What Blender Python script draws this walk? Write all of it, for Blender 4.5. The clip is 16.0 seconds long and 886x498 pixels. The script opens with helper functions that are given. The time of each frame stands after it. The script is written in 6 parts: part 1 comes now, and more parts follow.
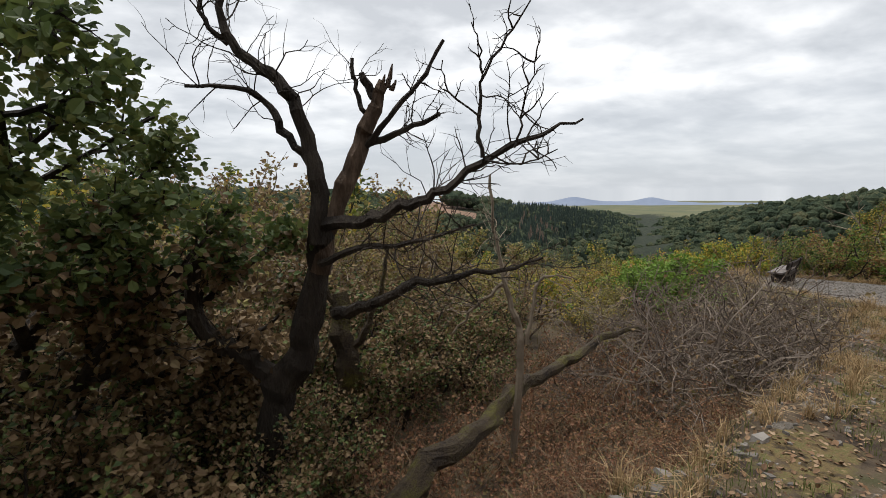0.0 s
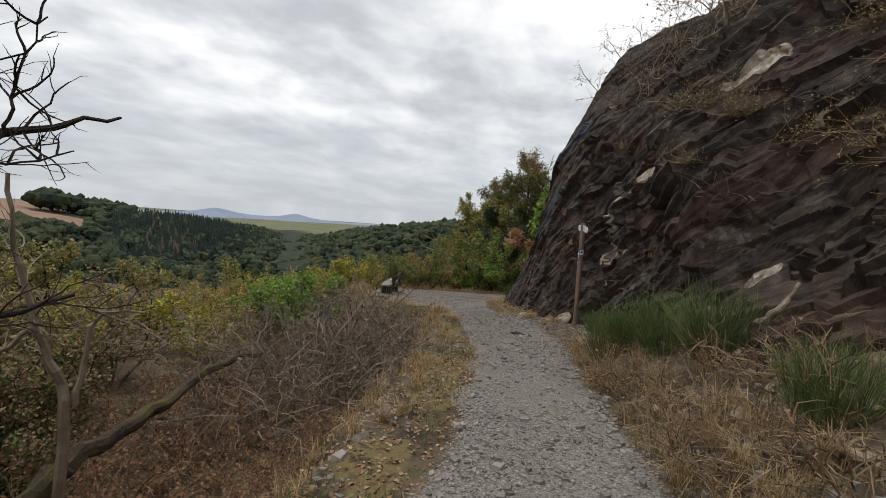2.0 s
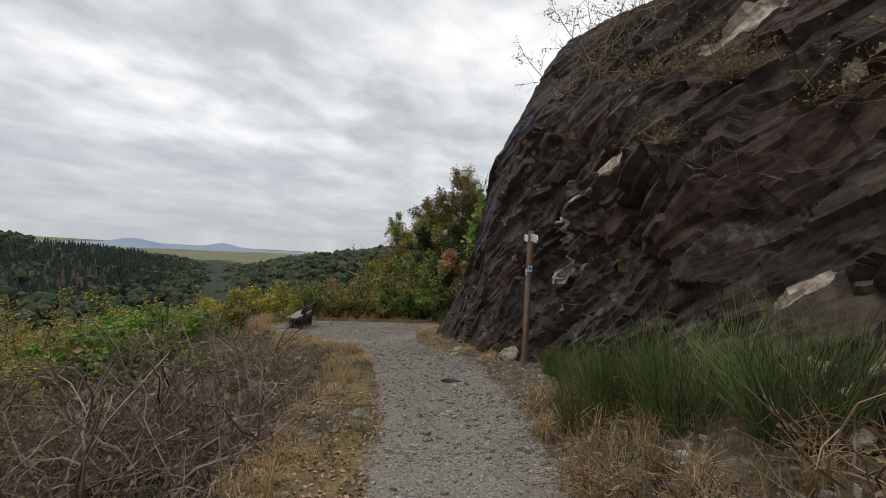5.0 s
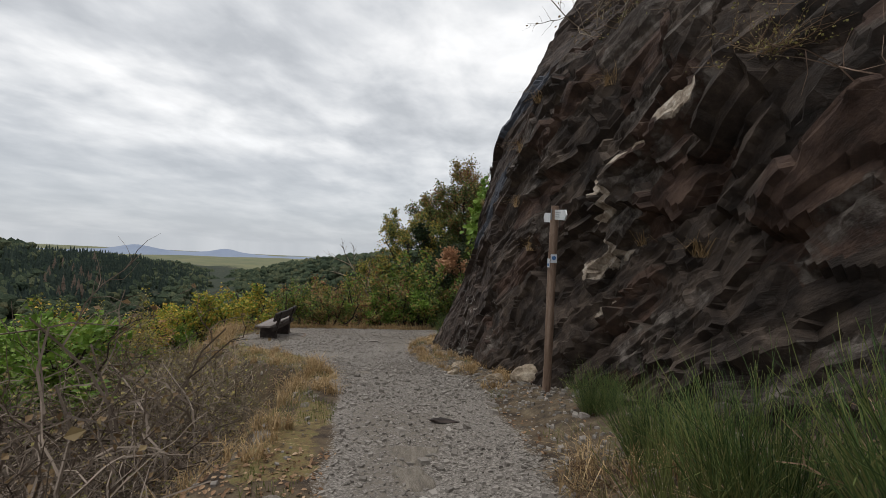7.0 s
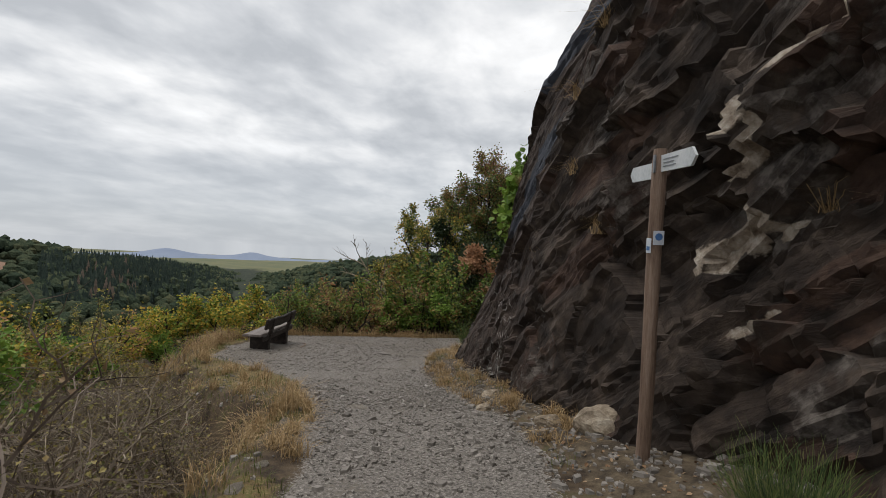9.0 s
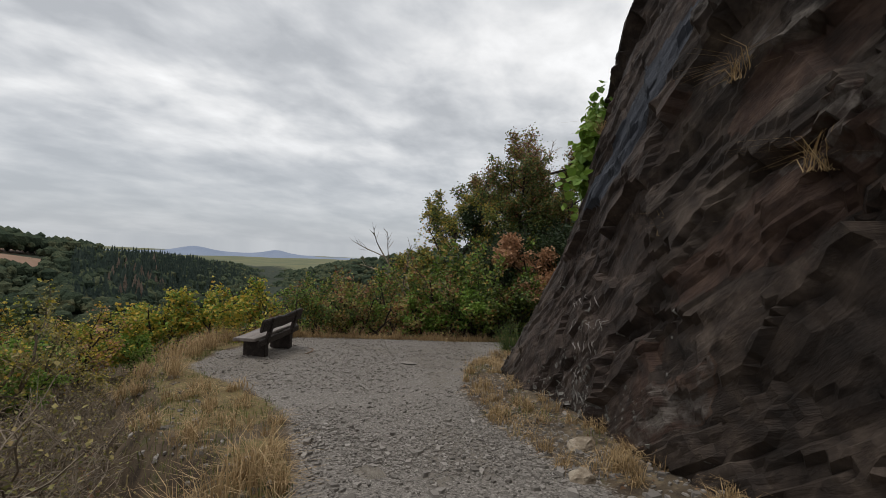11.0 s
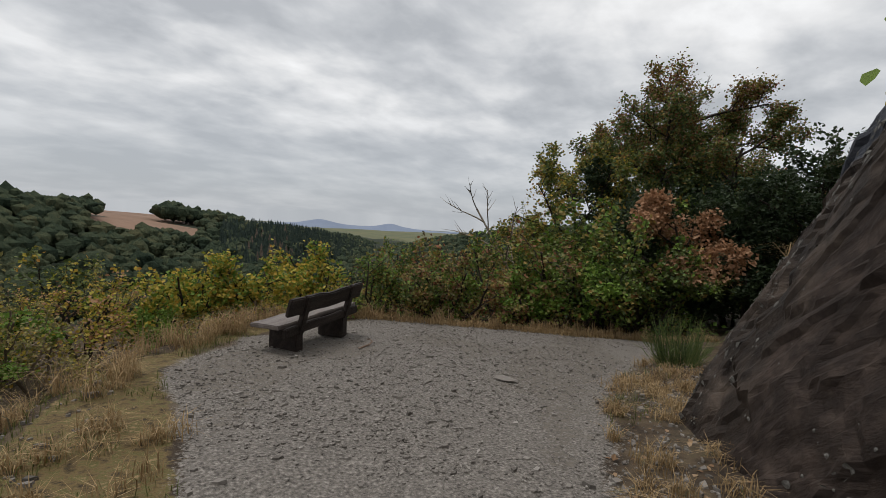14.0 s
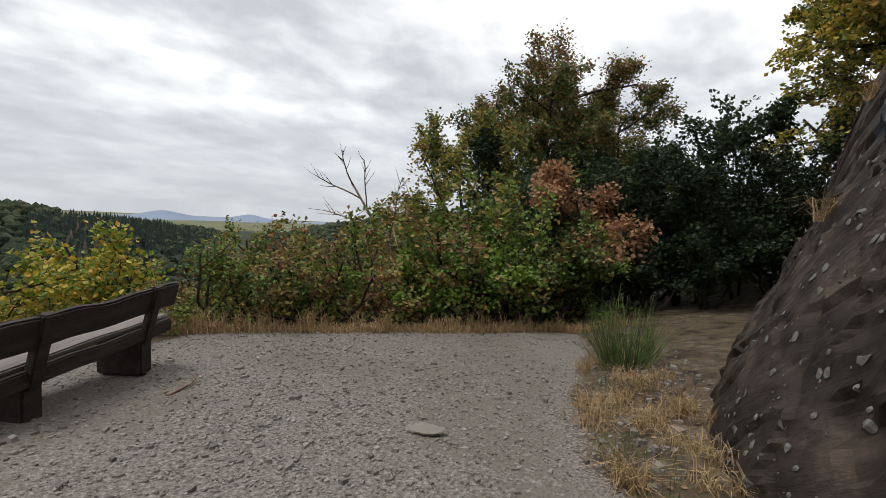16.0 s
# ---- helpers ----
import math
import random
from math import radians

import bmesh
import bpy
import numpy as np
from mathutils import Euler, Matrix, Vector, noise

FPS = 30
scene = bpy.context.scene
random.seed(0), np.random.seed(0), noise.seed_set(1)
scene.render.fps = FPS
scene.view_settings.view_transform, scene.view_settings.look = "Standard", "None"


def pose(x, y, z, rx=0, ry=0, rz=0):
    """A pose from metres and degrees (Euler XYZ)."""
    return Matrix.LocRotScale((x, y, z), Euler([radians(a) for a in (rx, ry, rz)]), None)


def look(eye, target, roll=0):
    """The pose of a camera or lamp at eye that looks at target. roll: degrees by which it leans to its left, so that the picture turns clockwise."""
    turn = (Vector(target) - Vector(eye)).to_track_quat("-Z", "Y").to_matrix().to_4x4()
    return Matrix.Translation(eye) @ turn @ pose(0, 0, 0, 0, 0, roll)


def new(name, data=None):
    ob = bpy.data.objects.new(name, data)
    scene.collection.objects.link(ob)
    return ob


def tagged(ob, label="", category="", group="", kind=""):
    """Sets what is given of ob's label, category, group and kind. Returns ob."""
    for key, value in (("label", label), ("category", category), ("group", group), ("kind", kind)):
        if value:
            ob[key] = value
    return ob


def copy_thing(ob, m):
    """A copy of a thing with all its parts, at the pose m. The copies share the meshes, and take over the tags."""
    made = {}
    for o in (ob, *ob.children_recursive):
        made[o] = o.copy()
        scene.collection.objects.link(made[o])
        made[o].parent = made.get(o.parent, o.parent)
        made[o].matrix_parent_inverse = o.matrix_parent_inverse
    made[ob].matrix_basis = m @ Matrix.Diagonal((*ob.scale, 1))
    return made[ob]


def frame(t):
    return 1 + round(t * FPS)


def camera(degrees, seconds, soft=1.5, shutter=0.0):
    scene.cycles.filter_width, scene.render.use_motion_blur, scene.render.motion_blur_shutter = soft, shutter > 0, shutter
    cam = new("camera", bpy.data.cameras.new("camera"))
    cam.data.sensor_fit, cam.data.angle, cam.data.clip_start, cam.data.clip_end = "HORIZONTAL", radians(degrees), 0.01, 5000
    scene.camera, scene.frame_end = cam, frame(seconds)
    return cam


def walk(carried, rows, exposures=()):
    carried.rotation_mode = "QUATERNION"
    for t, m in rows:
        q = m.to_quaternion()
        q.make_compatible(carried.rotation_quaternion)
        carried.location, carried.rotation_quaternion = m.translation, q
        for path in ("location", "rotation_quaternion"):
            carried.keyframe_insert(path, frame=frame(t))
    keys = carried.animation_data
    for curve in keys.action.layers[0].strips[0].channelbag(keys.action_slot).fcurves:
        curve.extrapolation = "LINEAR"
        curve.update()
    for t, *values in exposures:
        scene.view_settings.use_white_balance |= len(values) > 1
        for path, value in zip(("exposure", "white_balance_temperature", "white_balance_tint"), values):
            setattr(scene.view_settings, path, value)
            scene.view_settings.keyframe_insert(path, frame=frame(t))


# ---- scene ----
cam = camera(87.9, 16.0, 0.85)
METRES, EYE, TILT, LEAN, TURN = 15.5, 1.5, 0.0, 0.0, 0.0
ROWS = [
    (0.0, 0.0, 0.0, 0.0, -0.08, -7.09, 0.68),
    (0.5, 0.0059, 0.0041, -0.0008, -9.33, -7.43, 0.05),
    (1.0, 0.0111, 0.0091, 0.0007, -21.27, -7.56, -1.25),
    (1.5, 0.0178, 0.011, 0.002, -34.19, -6.04, -3.11),
    (2.0, 0.0312, 0.011, 0.0042, -42.03, -4.0, -4.05),
    (2.5, 0.0472, 0.0154, 0.0063, -46.18, -2.3, -3.98),
    (3.0, 0.0632, 0.0334, 0.0008, -47.49, -1.71, -3.89),
    (3.5, 0.0825, 0.0516, -0.0016, -48.43, -1.24, -3.93),
    (4.0, 0.1084, 0.0709, -0.0061, -49.15, -0.75, -3.75),
    (6.5, 0.2541, 0.1697, -0.0261, -50.13, 0.29, -2.94),
    (7.0, 0.2813, 0.1917, -0.0307, -49.57, 0.28, -2.7),
    (7.5, 0.3096, 0.2128, -0.035, -48.9, 0.42, -2.67),
    (8.0, 0.3364, 0.2345, -0.0384, -48.26, 0.65, -2.56),
    (8.5, 0.3635, 0.2588, -0.0411, -47.45, 0.64, -2.59),
    (9.0, 0.3889, 0.2869, -0.0442, -46.81, 0.53, -2.58),
    (11.5, 0.501, 0.4325, -0.0638, -41.85, -0.15, -2.76),
    (12.0, 0.5239, 0.4624, -0.0646, -38.58, -0.76, -2.85),
    (12.5, 0.5481, 0.4862, -0.069, -36.17, -1.72, -2.94),
    (13.0, 0.5714, 0.514, -0.0772, -32.57, -2.97, -3.06),
    (13.5, 0.5977, 0.5366, -0.0817, -31.35, -3.23, -3.22),
    (14.0, 0.6218, 0.5608, -0.0835, -30.72, -3.66, -3.22),
    (14.5, 0.642, 0.5899, -0.0867, -31.04, -4.46, -3.37),
    (15.0, 0.663, 0.6197, -0.0941, -33.11, -4.83, -3.07),
    (15.5, 0.6763, 0.651, -0.1, -39.05, -4.54, -2.58),
    (16.0, 0.6936, 0.6822, -0.1025, -47.02, -4.17, -2.56),
]
walk(cam, [(t, pose(0, 0, EYE, TILT, LEAN, TURN) @ pose(METRES * x, METRES * y, METRES * z, 90 + pitch, roll, yaw)) for t, x, y, z, yaw, pitch, roll in ROWS],
     [(0.0, 0.75), (1.5, 0.62), (3.5, 0.48), (8.0, 0.48), (11.5, 0.28), (12.5, 0.22), (14.5, 0.28), (15.2, 0.38), (16.0, 0.66)])

# ---- light: overcast sky, one wide weak sun ----
SUN_ELEV, SUN_AZ = radians(76), radians(297)
world = bpy.data.worlds.new("overcast")
scene.world = world
world.use_nodes = True
wn, wl = world.node_tree.nodes, world.node_tree.links
wn.clear()


def wnode(kind, **values):
    n = wn.new(kind)
    for k, v in values.items():
        n.inputs[k].default_value = v
    return n


def wmath(op, a, b=0.0):
    n = wn.new("ShaderNodeMath")
    n.operation = op
    for i, v in enumerate((a, b)):
        if isinstance(v, (int, float)):
            n.inputs[i].default_value = v
        else:
            wl.new(v, n.inputs[i])
    return n.outputs[0]


w_coord = wn.new("ShaderNodeTexCoord")
w_sep = wn.new("ShaderNodeSeparateXYZ")
wl.new(w_coord.outputs["Generated"], w_sep.inputs[0])
w_up = wmath("MAXIMUM", w_sep.outputs["Z"], 0.0)
w_div = wmath("ADD", w_up, 0.22)
w_plane = wn.new("ShaderNodeCombineXYZ")
wl.new(wmath("DIVIDE", w_sep.outputs["X"], w_div), w_plane.inputs[0])
wl.new(wmath("DIVIDE", w_sep.outputs["Y"], w_div), w_plane.inputs[1])
w_map = wn.new("ShaderNodeMapping")
w_map.inputs["Rotation"].default_value = (0, 0, radians(-38))
w_map.inputs["Scale"].default_value = (1.0, 1.2, 1.0)
wl.new(w_plane.outputs[0], w_map.inputs[0])
w_big = wnode("ShaderNodeTexNoise", Scale=1.0, Detail=6.0, Roughness=0.5, Distortion=0.1)
w_small = wnode("ShaderNodeTexNoise", Scale=3.4, Detail=5.0, Roughness=0.52, Distortion=0.2)
wl.new(w_map.outputs[0], w_big.inputs["Vector"])
wl.new(w_map.outputs[0], w_small.inputs["Vector"])
w_mix = wmath("ADD", wmath("MULTIPLY", w_big.outputs["Fac"], 0.62), wmath("MULTIPLY", w_small.outputs["Fac"], 0.38))
w_ramp = wn.new("ShaderNodeValToRGB")
cr = w_ramp.color_ramp
cr.elements[0].position, cr.elements[0].color = 0.36, (0.42, 0.435, 0.455, 1)
cr.elements[1].position, cr.elements[1].color = 0.68, (0.86, 0.86, 0.86, 1)
for p, c in ((0.46, (0.53, 0.543, 0.56)), (0.54, (0.65, 0.657, 0.665)), (0.61, (0.76, 0.76, 0.76))):
    cr.elements.new(p).color = (*c, 1)
wl.new(wmath("ADD", wmath("MULTIPLY", wmath("SUBTRACT", w_mix, 0.5), 1.4), 0.5), w_ramp.inputs[0])
# towards the horizon the cloud base closes to an even blue grey
w_low = wn.new("ShaderNodeMapRange")
w_low.inputs["From Min"].default_value, w_low.inputs["From Max"].default_value = 0.0, 0.30
w_low.interpolation_type = "SMOOTHSTEP"
wl.new(w_up, w_low.inputs["Value"])
w_hor = wn.new("ShaderNodeMix")
w_hor.data_type = "RGBA"
w_hor.inputs[6].default_value = (0.385, 0.410, 0.445, 1)
wl.new(wmath("ADD", wmath("MULTIPLY", w_low.outputs[0], 0.8), 0.2), w_hor.inputs[0])
wl.new(w_ramp.outputs[0], w_hor.inputs[7])
w_sky = wn.new("ShaderNodeTexSky")
w_sky.sky_type, w_sky.sun_disc = "NISHITA", False
w_sky.sun_elevation, w_sky.sun_rotation = SUN_ELEV, SUN_AZ
w_bg1 = wnode("ShaderNodeBackground", Strength=1.0)
w_bg2 = wnode("ShaderNodeBackground", Strength=0.05)
wl.new(w_hor.outputs[2], w_bg1.inputs[0])
wl.new(w_sky.outputs[0], w_bg2.inputs[0])
w_blend = wnode("ShaderNodeMixShader", Fac=0.12)
wl.new(w_bg1.outputs[0], w_blend.inputs[1])
wl.new(w_bg2.outputs[0], w_blend.inputs[2])
w_out = wn.new("ShaderNodeOutputWorld")
wl.new(w_blend.outputs[0], w_out.inputs[0])

sun = new("sun", bpy.data.lights.new("sun", "SUN"))
sun.data.energy, sun.data.angle, sun.data.color = 1.2, radians(25), (1.0, 0.97, 0.92)
sun.matrix_world = look((0, 0, 30), (6.6, -3.4, 0))

# ---- plan: s runs along the path, d to its right ----
UX, UY = 0.7220, 0.6919
VX, VY = 0.6919, -0.7220


def xy(s, d):
    return s * UX + d * VX, s * UY + d * VY


def sd(x, y):
    return x * UX + y * UY, x * VX + y * VY


BASE_S = [-60, -8, 0, 4, 6.5, 10, 12, 15, 18, 23, 60]
BASE_Z = [3.0, 0.45, 0.02, -0.25, -0.45, -0.72, -0.92, -1.28, -1.58, -2.02, -6.0]
EDGE_S = [-8, 0, 3, 5, 7.2, 9, 10.8, 12.5, 13.6, 14.6, 15.6, 16.6, 18.4, 21.3, 22.4, 30]
PATH_L = [-0.7, -0.4, -0.1, 0.2, 0.38, 0.25, 0.05, -0.3, -0.7, -1.2, -2.2, -3.4, -3.9, -3.6, -3.3, -3]
DROP_L = [-1.6, -1.2, -0.78, -0.48, -0.36, -0.4, -0.4, -0.55, -1.9, -2.5, -3.3, -3.9, -4.4, -4.6, -4.4, -4]
PATH_R = [1.2, 1.3, 1.55, 1.7, 1.85, 1.9, 1.9, 1.75, 1.3, 0.95, 0.75, 0.75, 0.9, 1.8, 2.2, 3]


def lerp(x, xs, ys):
    return np.interp(x, xs, ys)


def smooth(a, b, x):
    t = np.clip((x - a) / (b - a), 0, 1)
    return t * t * (3 - 2 * t)


def base_z(s):
    return (lerp(s - 0.7, BASE_S, BASE_Z) + lerp(s, BASE_S, BASE_Z) + lerp(s + 0.7, BASE_S, BASE_Z)) / 3


def hashed(*ints):
    h = np.zeros(np.shape(ints[0]), dtype=np.uint64) + np.uint64(1469598103)
    for i in ints:
        h = (h ^ (np.asarray(i).astype(np.int64) & 0xFFFFFFF).astype(np.uint64)) * np.uint64(2654435761)
        h ^= h >> np.uint64(15)
        h &= np.uint64(0xFFFFFFFFFF)
    h = (h * np.uint64(40503) + np.uint64(77)) & np.uint64(0xFFFFFFFF)
    h ^= h >> np.uint64(13)
    return ((h * np.uint64(69069)) & np.uint64(0xFFFFFF)).astype(float) / 0xFFFFFF


def vnoise(x, y, seed=0):
    xi, yi = np.floor(x), np.floor(y)
    fx, fy = x - xi, y - yi
    fx, fy = fx * fx * (3 - 2 * fx), fy * fy * (3 - 2 * fy)
    k = np.full(np.shape(xi), seed)
    a, b = hashed(xi, yi, k), hashed(xi + 1, yi, k)
    c, e = hashed(xi, yi + 1, k), hashed(xi + 1, yi + 1, k)
    return (a * (1 - fx) + b * fx) * (1 - fy) + (c * (1 - fx) + e * fx) * fy - 0.5


def fractal(x, y, octaves=4, seed=0, gain=0.5):
    total, amp = 0.0, 1.0
    for i in range(octaves):
        total = total + amp * vnoise(x * 2 ** i, y * 2 ** i, seed + i)
        amp *= gain
    return total


def cells(x, y, seed=0):
    """Jittered cells: offset from the nearest cell's centre, two random numbers of it, and the gap to the next."""
    xi, yi = np.floor(x), np.floor(y)
    best = np.full(x.shape, 9.0)
    second = np.full(x.shape, 9.0)
    ox, oy, r1, r2 = (np.zeros(x.shape) for _ in range(4))
    for i in (-1, 0, 1):
        for j in (-1, 0, 1):
            cx, cy = xi + i, yi + j
            px = cx + 0.15 + 0.7 * hashed(cx, cy, np.full(cx.shape, seed))
            py = cy + 0.15 + 0.7 * hashed(cx, cy, np.full(cx.shape, seed + 1))
            dist = np.hypot(x - px, y - py)
            near = dist < best
            second = np.where(near, best, np.minimum(second, dist))
            best = np.where(near, dist, best)
            ox, oy = np.where(near, x - px, ox), np.where(near, y - py, oy)
            r1 = np.where(near, hashed(cx, cy, np.full(cx.shape, seed + 2)), r1)
            r2 = np.where(near, hashed(cx, cy, np.full(cx.shape, seed + 3)), r2)
    return ox, oy, r1, r2, second - best


# far country, by azimuth (degrees, positive to the west) and distance
CREST_AZ = [-180, -120, -90, -60, -45, -38, -32, -28, -24, -20, -16, -12, -6, -2, 2, 7, 13, 25, 45, 70, 120, 180]
CREST_EL = [2, 4, 4, 0.5, -1.4, -2.0, -2.9, -3.7, -4.2, -3.2, -2.75, -2.6, -2.5, -1.9, -1.6, -1.5, -1.3, -1.0, -0.6, 0.4, 2, 2]
CREST_R = [300, 300, 250, 300, 360, 420, 520, 700, 800, 760, 600, 460, 420, 400, 380, 330, 280, 260, 260, 260, 300, 300]


def far_z(x, y):
    r = np.hypot(x, y)
    az = np.degrees(np.arctan2(-x, y))
    rc = lerp(az, CREST_AZ, CREST_R)
    zc = 1.5 + rc * np.tan(np.radians(lerp(az, CREST_AZ, CREST_EL)))
    floor = -42 - 0.02 * np.clip(r - 150, 0, 600)
    floor = np.minimum(floor, zc - 5)
    z = floor + (zc - floor) * smooth(0.3, 1.0, r / rc) ** 0.9
    z = z + fractal(x / 70, y / 70, 3, 5) * 6 * smooth(60, 160, r) * (1 - smooth(0.7, 1.0, r / rc))
    plain = -125 + fractal(x / 900, y / 900, 2, 9) * 3
    back = zc + (r - rc) * 0.004
    z = np.where(r > rc, back + (plain - back) * smooth(1.5, 2.4, r / rc), z)
    return z


ROCK_S = [-8, 3, 5, 6.2, 7.2, 8, 9, 10, 12, 14, 15.2, 16.5, 17.2, 18, 18.8, 20, 22, 25]
ROCK_H = [-0.8, 0.5, 1.5, 3.0, 4.5, 6.0, 8.0, 10.0]
ROCK_D = np.array([
    [3.0, 3.6, 4.4, 5.6, 6.9, 8.4, 10.5, 13.0],
    [2.8, 3.2, 4.2, 5.4, 6.6, 8.0, 10.0, 12.5],
    [2.7, 3.0, 4.1, 5.3, 6.3, 7.6, 9.7, 12.3],
    [2.5, 3.1, 4.3, 5.0, 5.9, 7.0, 9.2, 12.0],
    [2.6, 3.2, 4.1, 4.7, 5.6, 6.5, 8.7, 11.5],
    [2.7, 3.1, 3.4, 4.0, 5.3, 6.1, 8.2, 11.0],
    [2.8, 3.1, 3.4, 3.6, 4.5, 5.6, 8.0, 11.0],
    [2.8, 3.1, 3.4, 3.5, 4.1, 5.3, 7.8, 11.0],
    [2.3, 2.5, 2.7, 2.9, 3.2, 4.1, 6.6, 10.5],
    [1.8, 2.0, 2.2, 2.35, 2.7, 3.4, 5.6, 9.0],
    [1.7, 1.9, 2.05, 2.25, 2.6, 3.0, 4.2, 6.6],
    [1.2, 1.55, 2.0, 2.5, 3.1, 3.7, 5.0, 7.0],
    [1.0, 1.5, 2.15, 2.8, 3.4, 4.1, 5.5, 7.5],
    [1.35, 1.8, 2.4, 3.0, 3.7, 4.5, 6.0, 8.0],
    [1.9, 2.3, 2.9, 3.5, 4.2, 5.0, 6.5, 8.5],
    [3.2, 3.5, 3.9, 4.5, 5.2, 6.0, 7.5, 9.5],
    [4.6, 5.0, 5.5, 6.2, 7.0, 8.0, 9.0, 10.5],
    [7.0, 7.5, 8.0, 8.8, 9.6, 10.5, 11.5, 12.5]])


def rock_d(s, h):
    s, h = np.asarray(s, float), np.asarray(h, float)
    i = np.clip(np.searchsorted(ROCK_S, s) - 1, 0, len(ROCK_S) - 2)
    j = np.clip(np.searchsorted(ROCK_H, h) - 1, 0, len(ROCK_H) - 2)
    S, H = np.array(ROCK_S), np.array(ROCK_H)
    a, b = np.clip((s - S[i]) / (S[i + 1] - S[i]), 0, 1), np.clip((h - H[j]) / (H[j + 1] - H[j]), 0, 1)
    return (ROCK_D[i, j] * (1 - a) + ROCK_D[i + 1, j] * a) * (1 - b) + (ROCK_D[i, j + 1] * (1 - a) + ROCK_D[i + 1, j + 1] * a) * b


def hill_behind(s, d):
    """Height over the path of the wooded hill that carries the rock face."""
    s, d = np.broadcast_arrays(s, d)
    h = np.full(s.shape, -0.8)
    inset = lerp(s, [-2.0, 0.5], [0.2, 1.0])
    for k in range(len(ROCK_H) - 1):
        d0 = rock_d(s, ROCK_H[k]) + inset * (1.0 if ROCK_H[k] < 7 else 0.6)
        d1 = rock_d(s, ROCK_H[k + 1] - 1e-6) + inset * (1.0 if ROCK_H[k + 1] < 7 else 0.6)
        t = np.clip((d - d0) / np.maximum(d1 - d0, 0.2), 0, 1)
        h = np.where(d > d0, ROCK_H[k] + t * (ROCK_H[k + 1] - ROCK_H[k]), h)
    return h + 0.22 * np.clip(d - 13, 0, 60)


def ground_z(x, y):
    x, y = np.asarray(x, float), np.asarray(y, float)
    s, d = sd(x, y)
    b = base_z(s)
    left, drop, right = lerp(s, EDGE_S, PATH_L), lerp(s, EDGE_S, DROP_L), lerp(s, EDGE_S, PATH_R)
    drop = drop + 0.25 * fractal(s * 1.1, d * 0.3, 3, 3)
    z = b + 0.035 * fractal(s * 1.6, d * 1.6, 3, 1)
    # worn hollow in the path
    mid, half = (left + right) / 2, (right - left) / 2
    z = z - 0.05 * np.exp(-((d - mid) / (0.7 * half)) ** 2) * (1 - smooth(12, 16, s))
    # bank towards the rock
    rise = lerp(s, [0, 6, 8.5, 11, 14, 40], [0.6, 0.55, 0.32, 0.16, 0.12, 0.10])
    z = z + np.clip(d - right, 0, 6) * rise * smooth(0, 0.5, d - right)
    # the western drop
    out = np.clip(drop - d, 0, None)
    fall = 0.55 * smooth(0, 0.7, out) + 0.16 * out + (0.26 * np.clip(out - 0.8, 0, 70) + 0.16 * np.clip(out - 9, 0, 60)) * smooth(0, 4, out)
    fall = fall + 0.32 * np.clip(out - 4.5, 0, 40) * smooth(4.0, 8.0, out)
    fall = fall * lerp(s, [-8, 12, 16, 30], [1, 1, 0.9, 0.8])
    # beyond the far verge
    end = np.clip(s - (22.4 + 0.25 * d), 0, None) * (1 - smooth(-1.5, 2.0, d))
    fall = np.maximum(fall, 0.10 * smooth(0, 1, end) + 0.30 * np.clip(end - 0.8, 0, 90))
    z = z - fall + 0.35 * fractal(x * 0.35, y * 0.35, 4, 2) * smooth(0.3, 3, fall)
    # hill on the rock's side, north of it
    z = z + 0.35 * np.clip(d - 6 - 0.1 * np.clip(s - 22, 0, 60), 0, 60) * smooth(19, 23, s)
    over = b + hill_behind(s, d) - z
    z = z + np.clip(over, 0, None) * (1 - smooth(20.5, 23.6, s))
    r = np.hypot(x, y)
    mix = smooth(45, 120, r)
    return z * (1 - mix) + far_z(x, y) * mix


# ---- mesh tools ----
class Geo:
    """Collects vertices and faces of equal size per block."""

    def __init__(self):
        self.v, self.f, self.n = [], [], 0

    def add(self, verts, *faces):
        verts = np.asarray(verts, float).reshape(-1, 3)
        for f in faces:
            self.f.append(np.asarray(f, np.int64) + self.n)
        self.v.append(verts)
        self.n += len(verts)

    def mesh(self, name, smooth_faces=False):
        me = bpy.data.meshes.new(name)
        v = np.concatenate(self.v)
        me.vertices.add(len(v))
        me.vertices.foreach_set("co", v.astype(np.float32).ravel())
        loops = np.concatenate([f.ravel() for f in self.f])
        sizes = np.concatenate([np.full(len(f), f.shape[1]) for f in self.f])
        me.loops.add(len(loops))
        me.loops.foreach_set("vertex_index", loops.astype(np.int32))
        me.polygons.add(len(sizes))
        me.polygons.foreach_set("loop_start", np.concatenate([[0], np.cumsum(sizes)[:-1]]).astype(np.int32))
        me.polygons.foreach_set("use_smooth", np.full(len(sizes), smooth_faces))
        me.update(calc_edges=True)
        return me


def part(name, data, material, parent=None, label=""):
    """Links a bmesh, a Geo or a mesh as one object, under a thing where one is given."""
    if isinstance(data, Geo):
        data = data.mesh(name)
    elif isinstance(data, bmesh.types.BMesh):
        bm, data = data, bpy.data.meshes.new(name)
        bm.to_mesh(data)
        bm.free()
    if material is not None and not data.materials:
        data.materials.append(material)
    ob = new(name, data)
    if parent is not None:
        ob.parent = parent
    return tagged(ob, label)


def thing(name, m, label, category, group="", kind=""):
    ob = new(name)
    ob.empty_display_size = 0.2
    ob.matrix_world = m
    return tagged(ob, label, category, group, kind)


def grid_faces(nu, nv):
    i = np.arange(nu * nv).reshape(nu, nv)
    return np.stack([i[:-1, :-1], i[1:, :-1], i[1:, 1:], i[:-1, 1:]], -1).reshape(-1, 4)


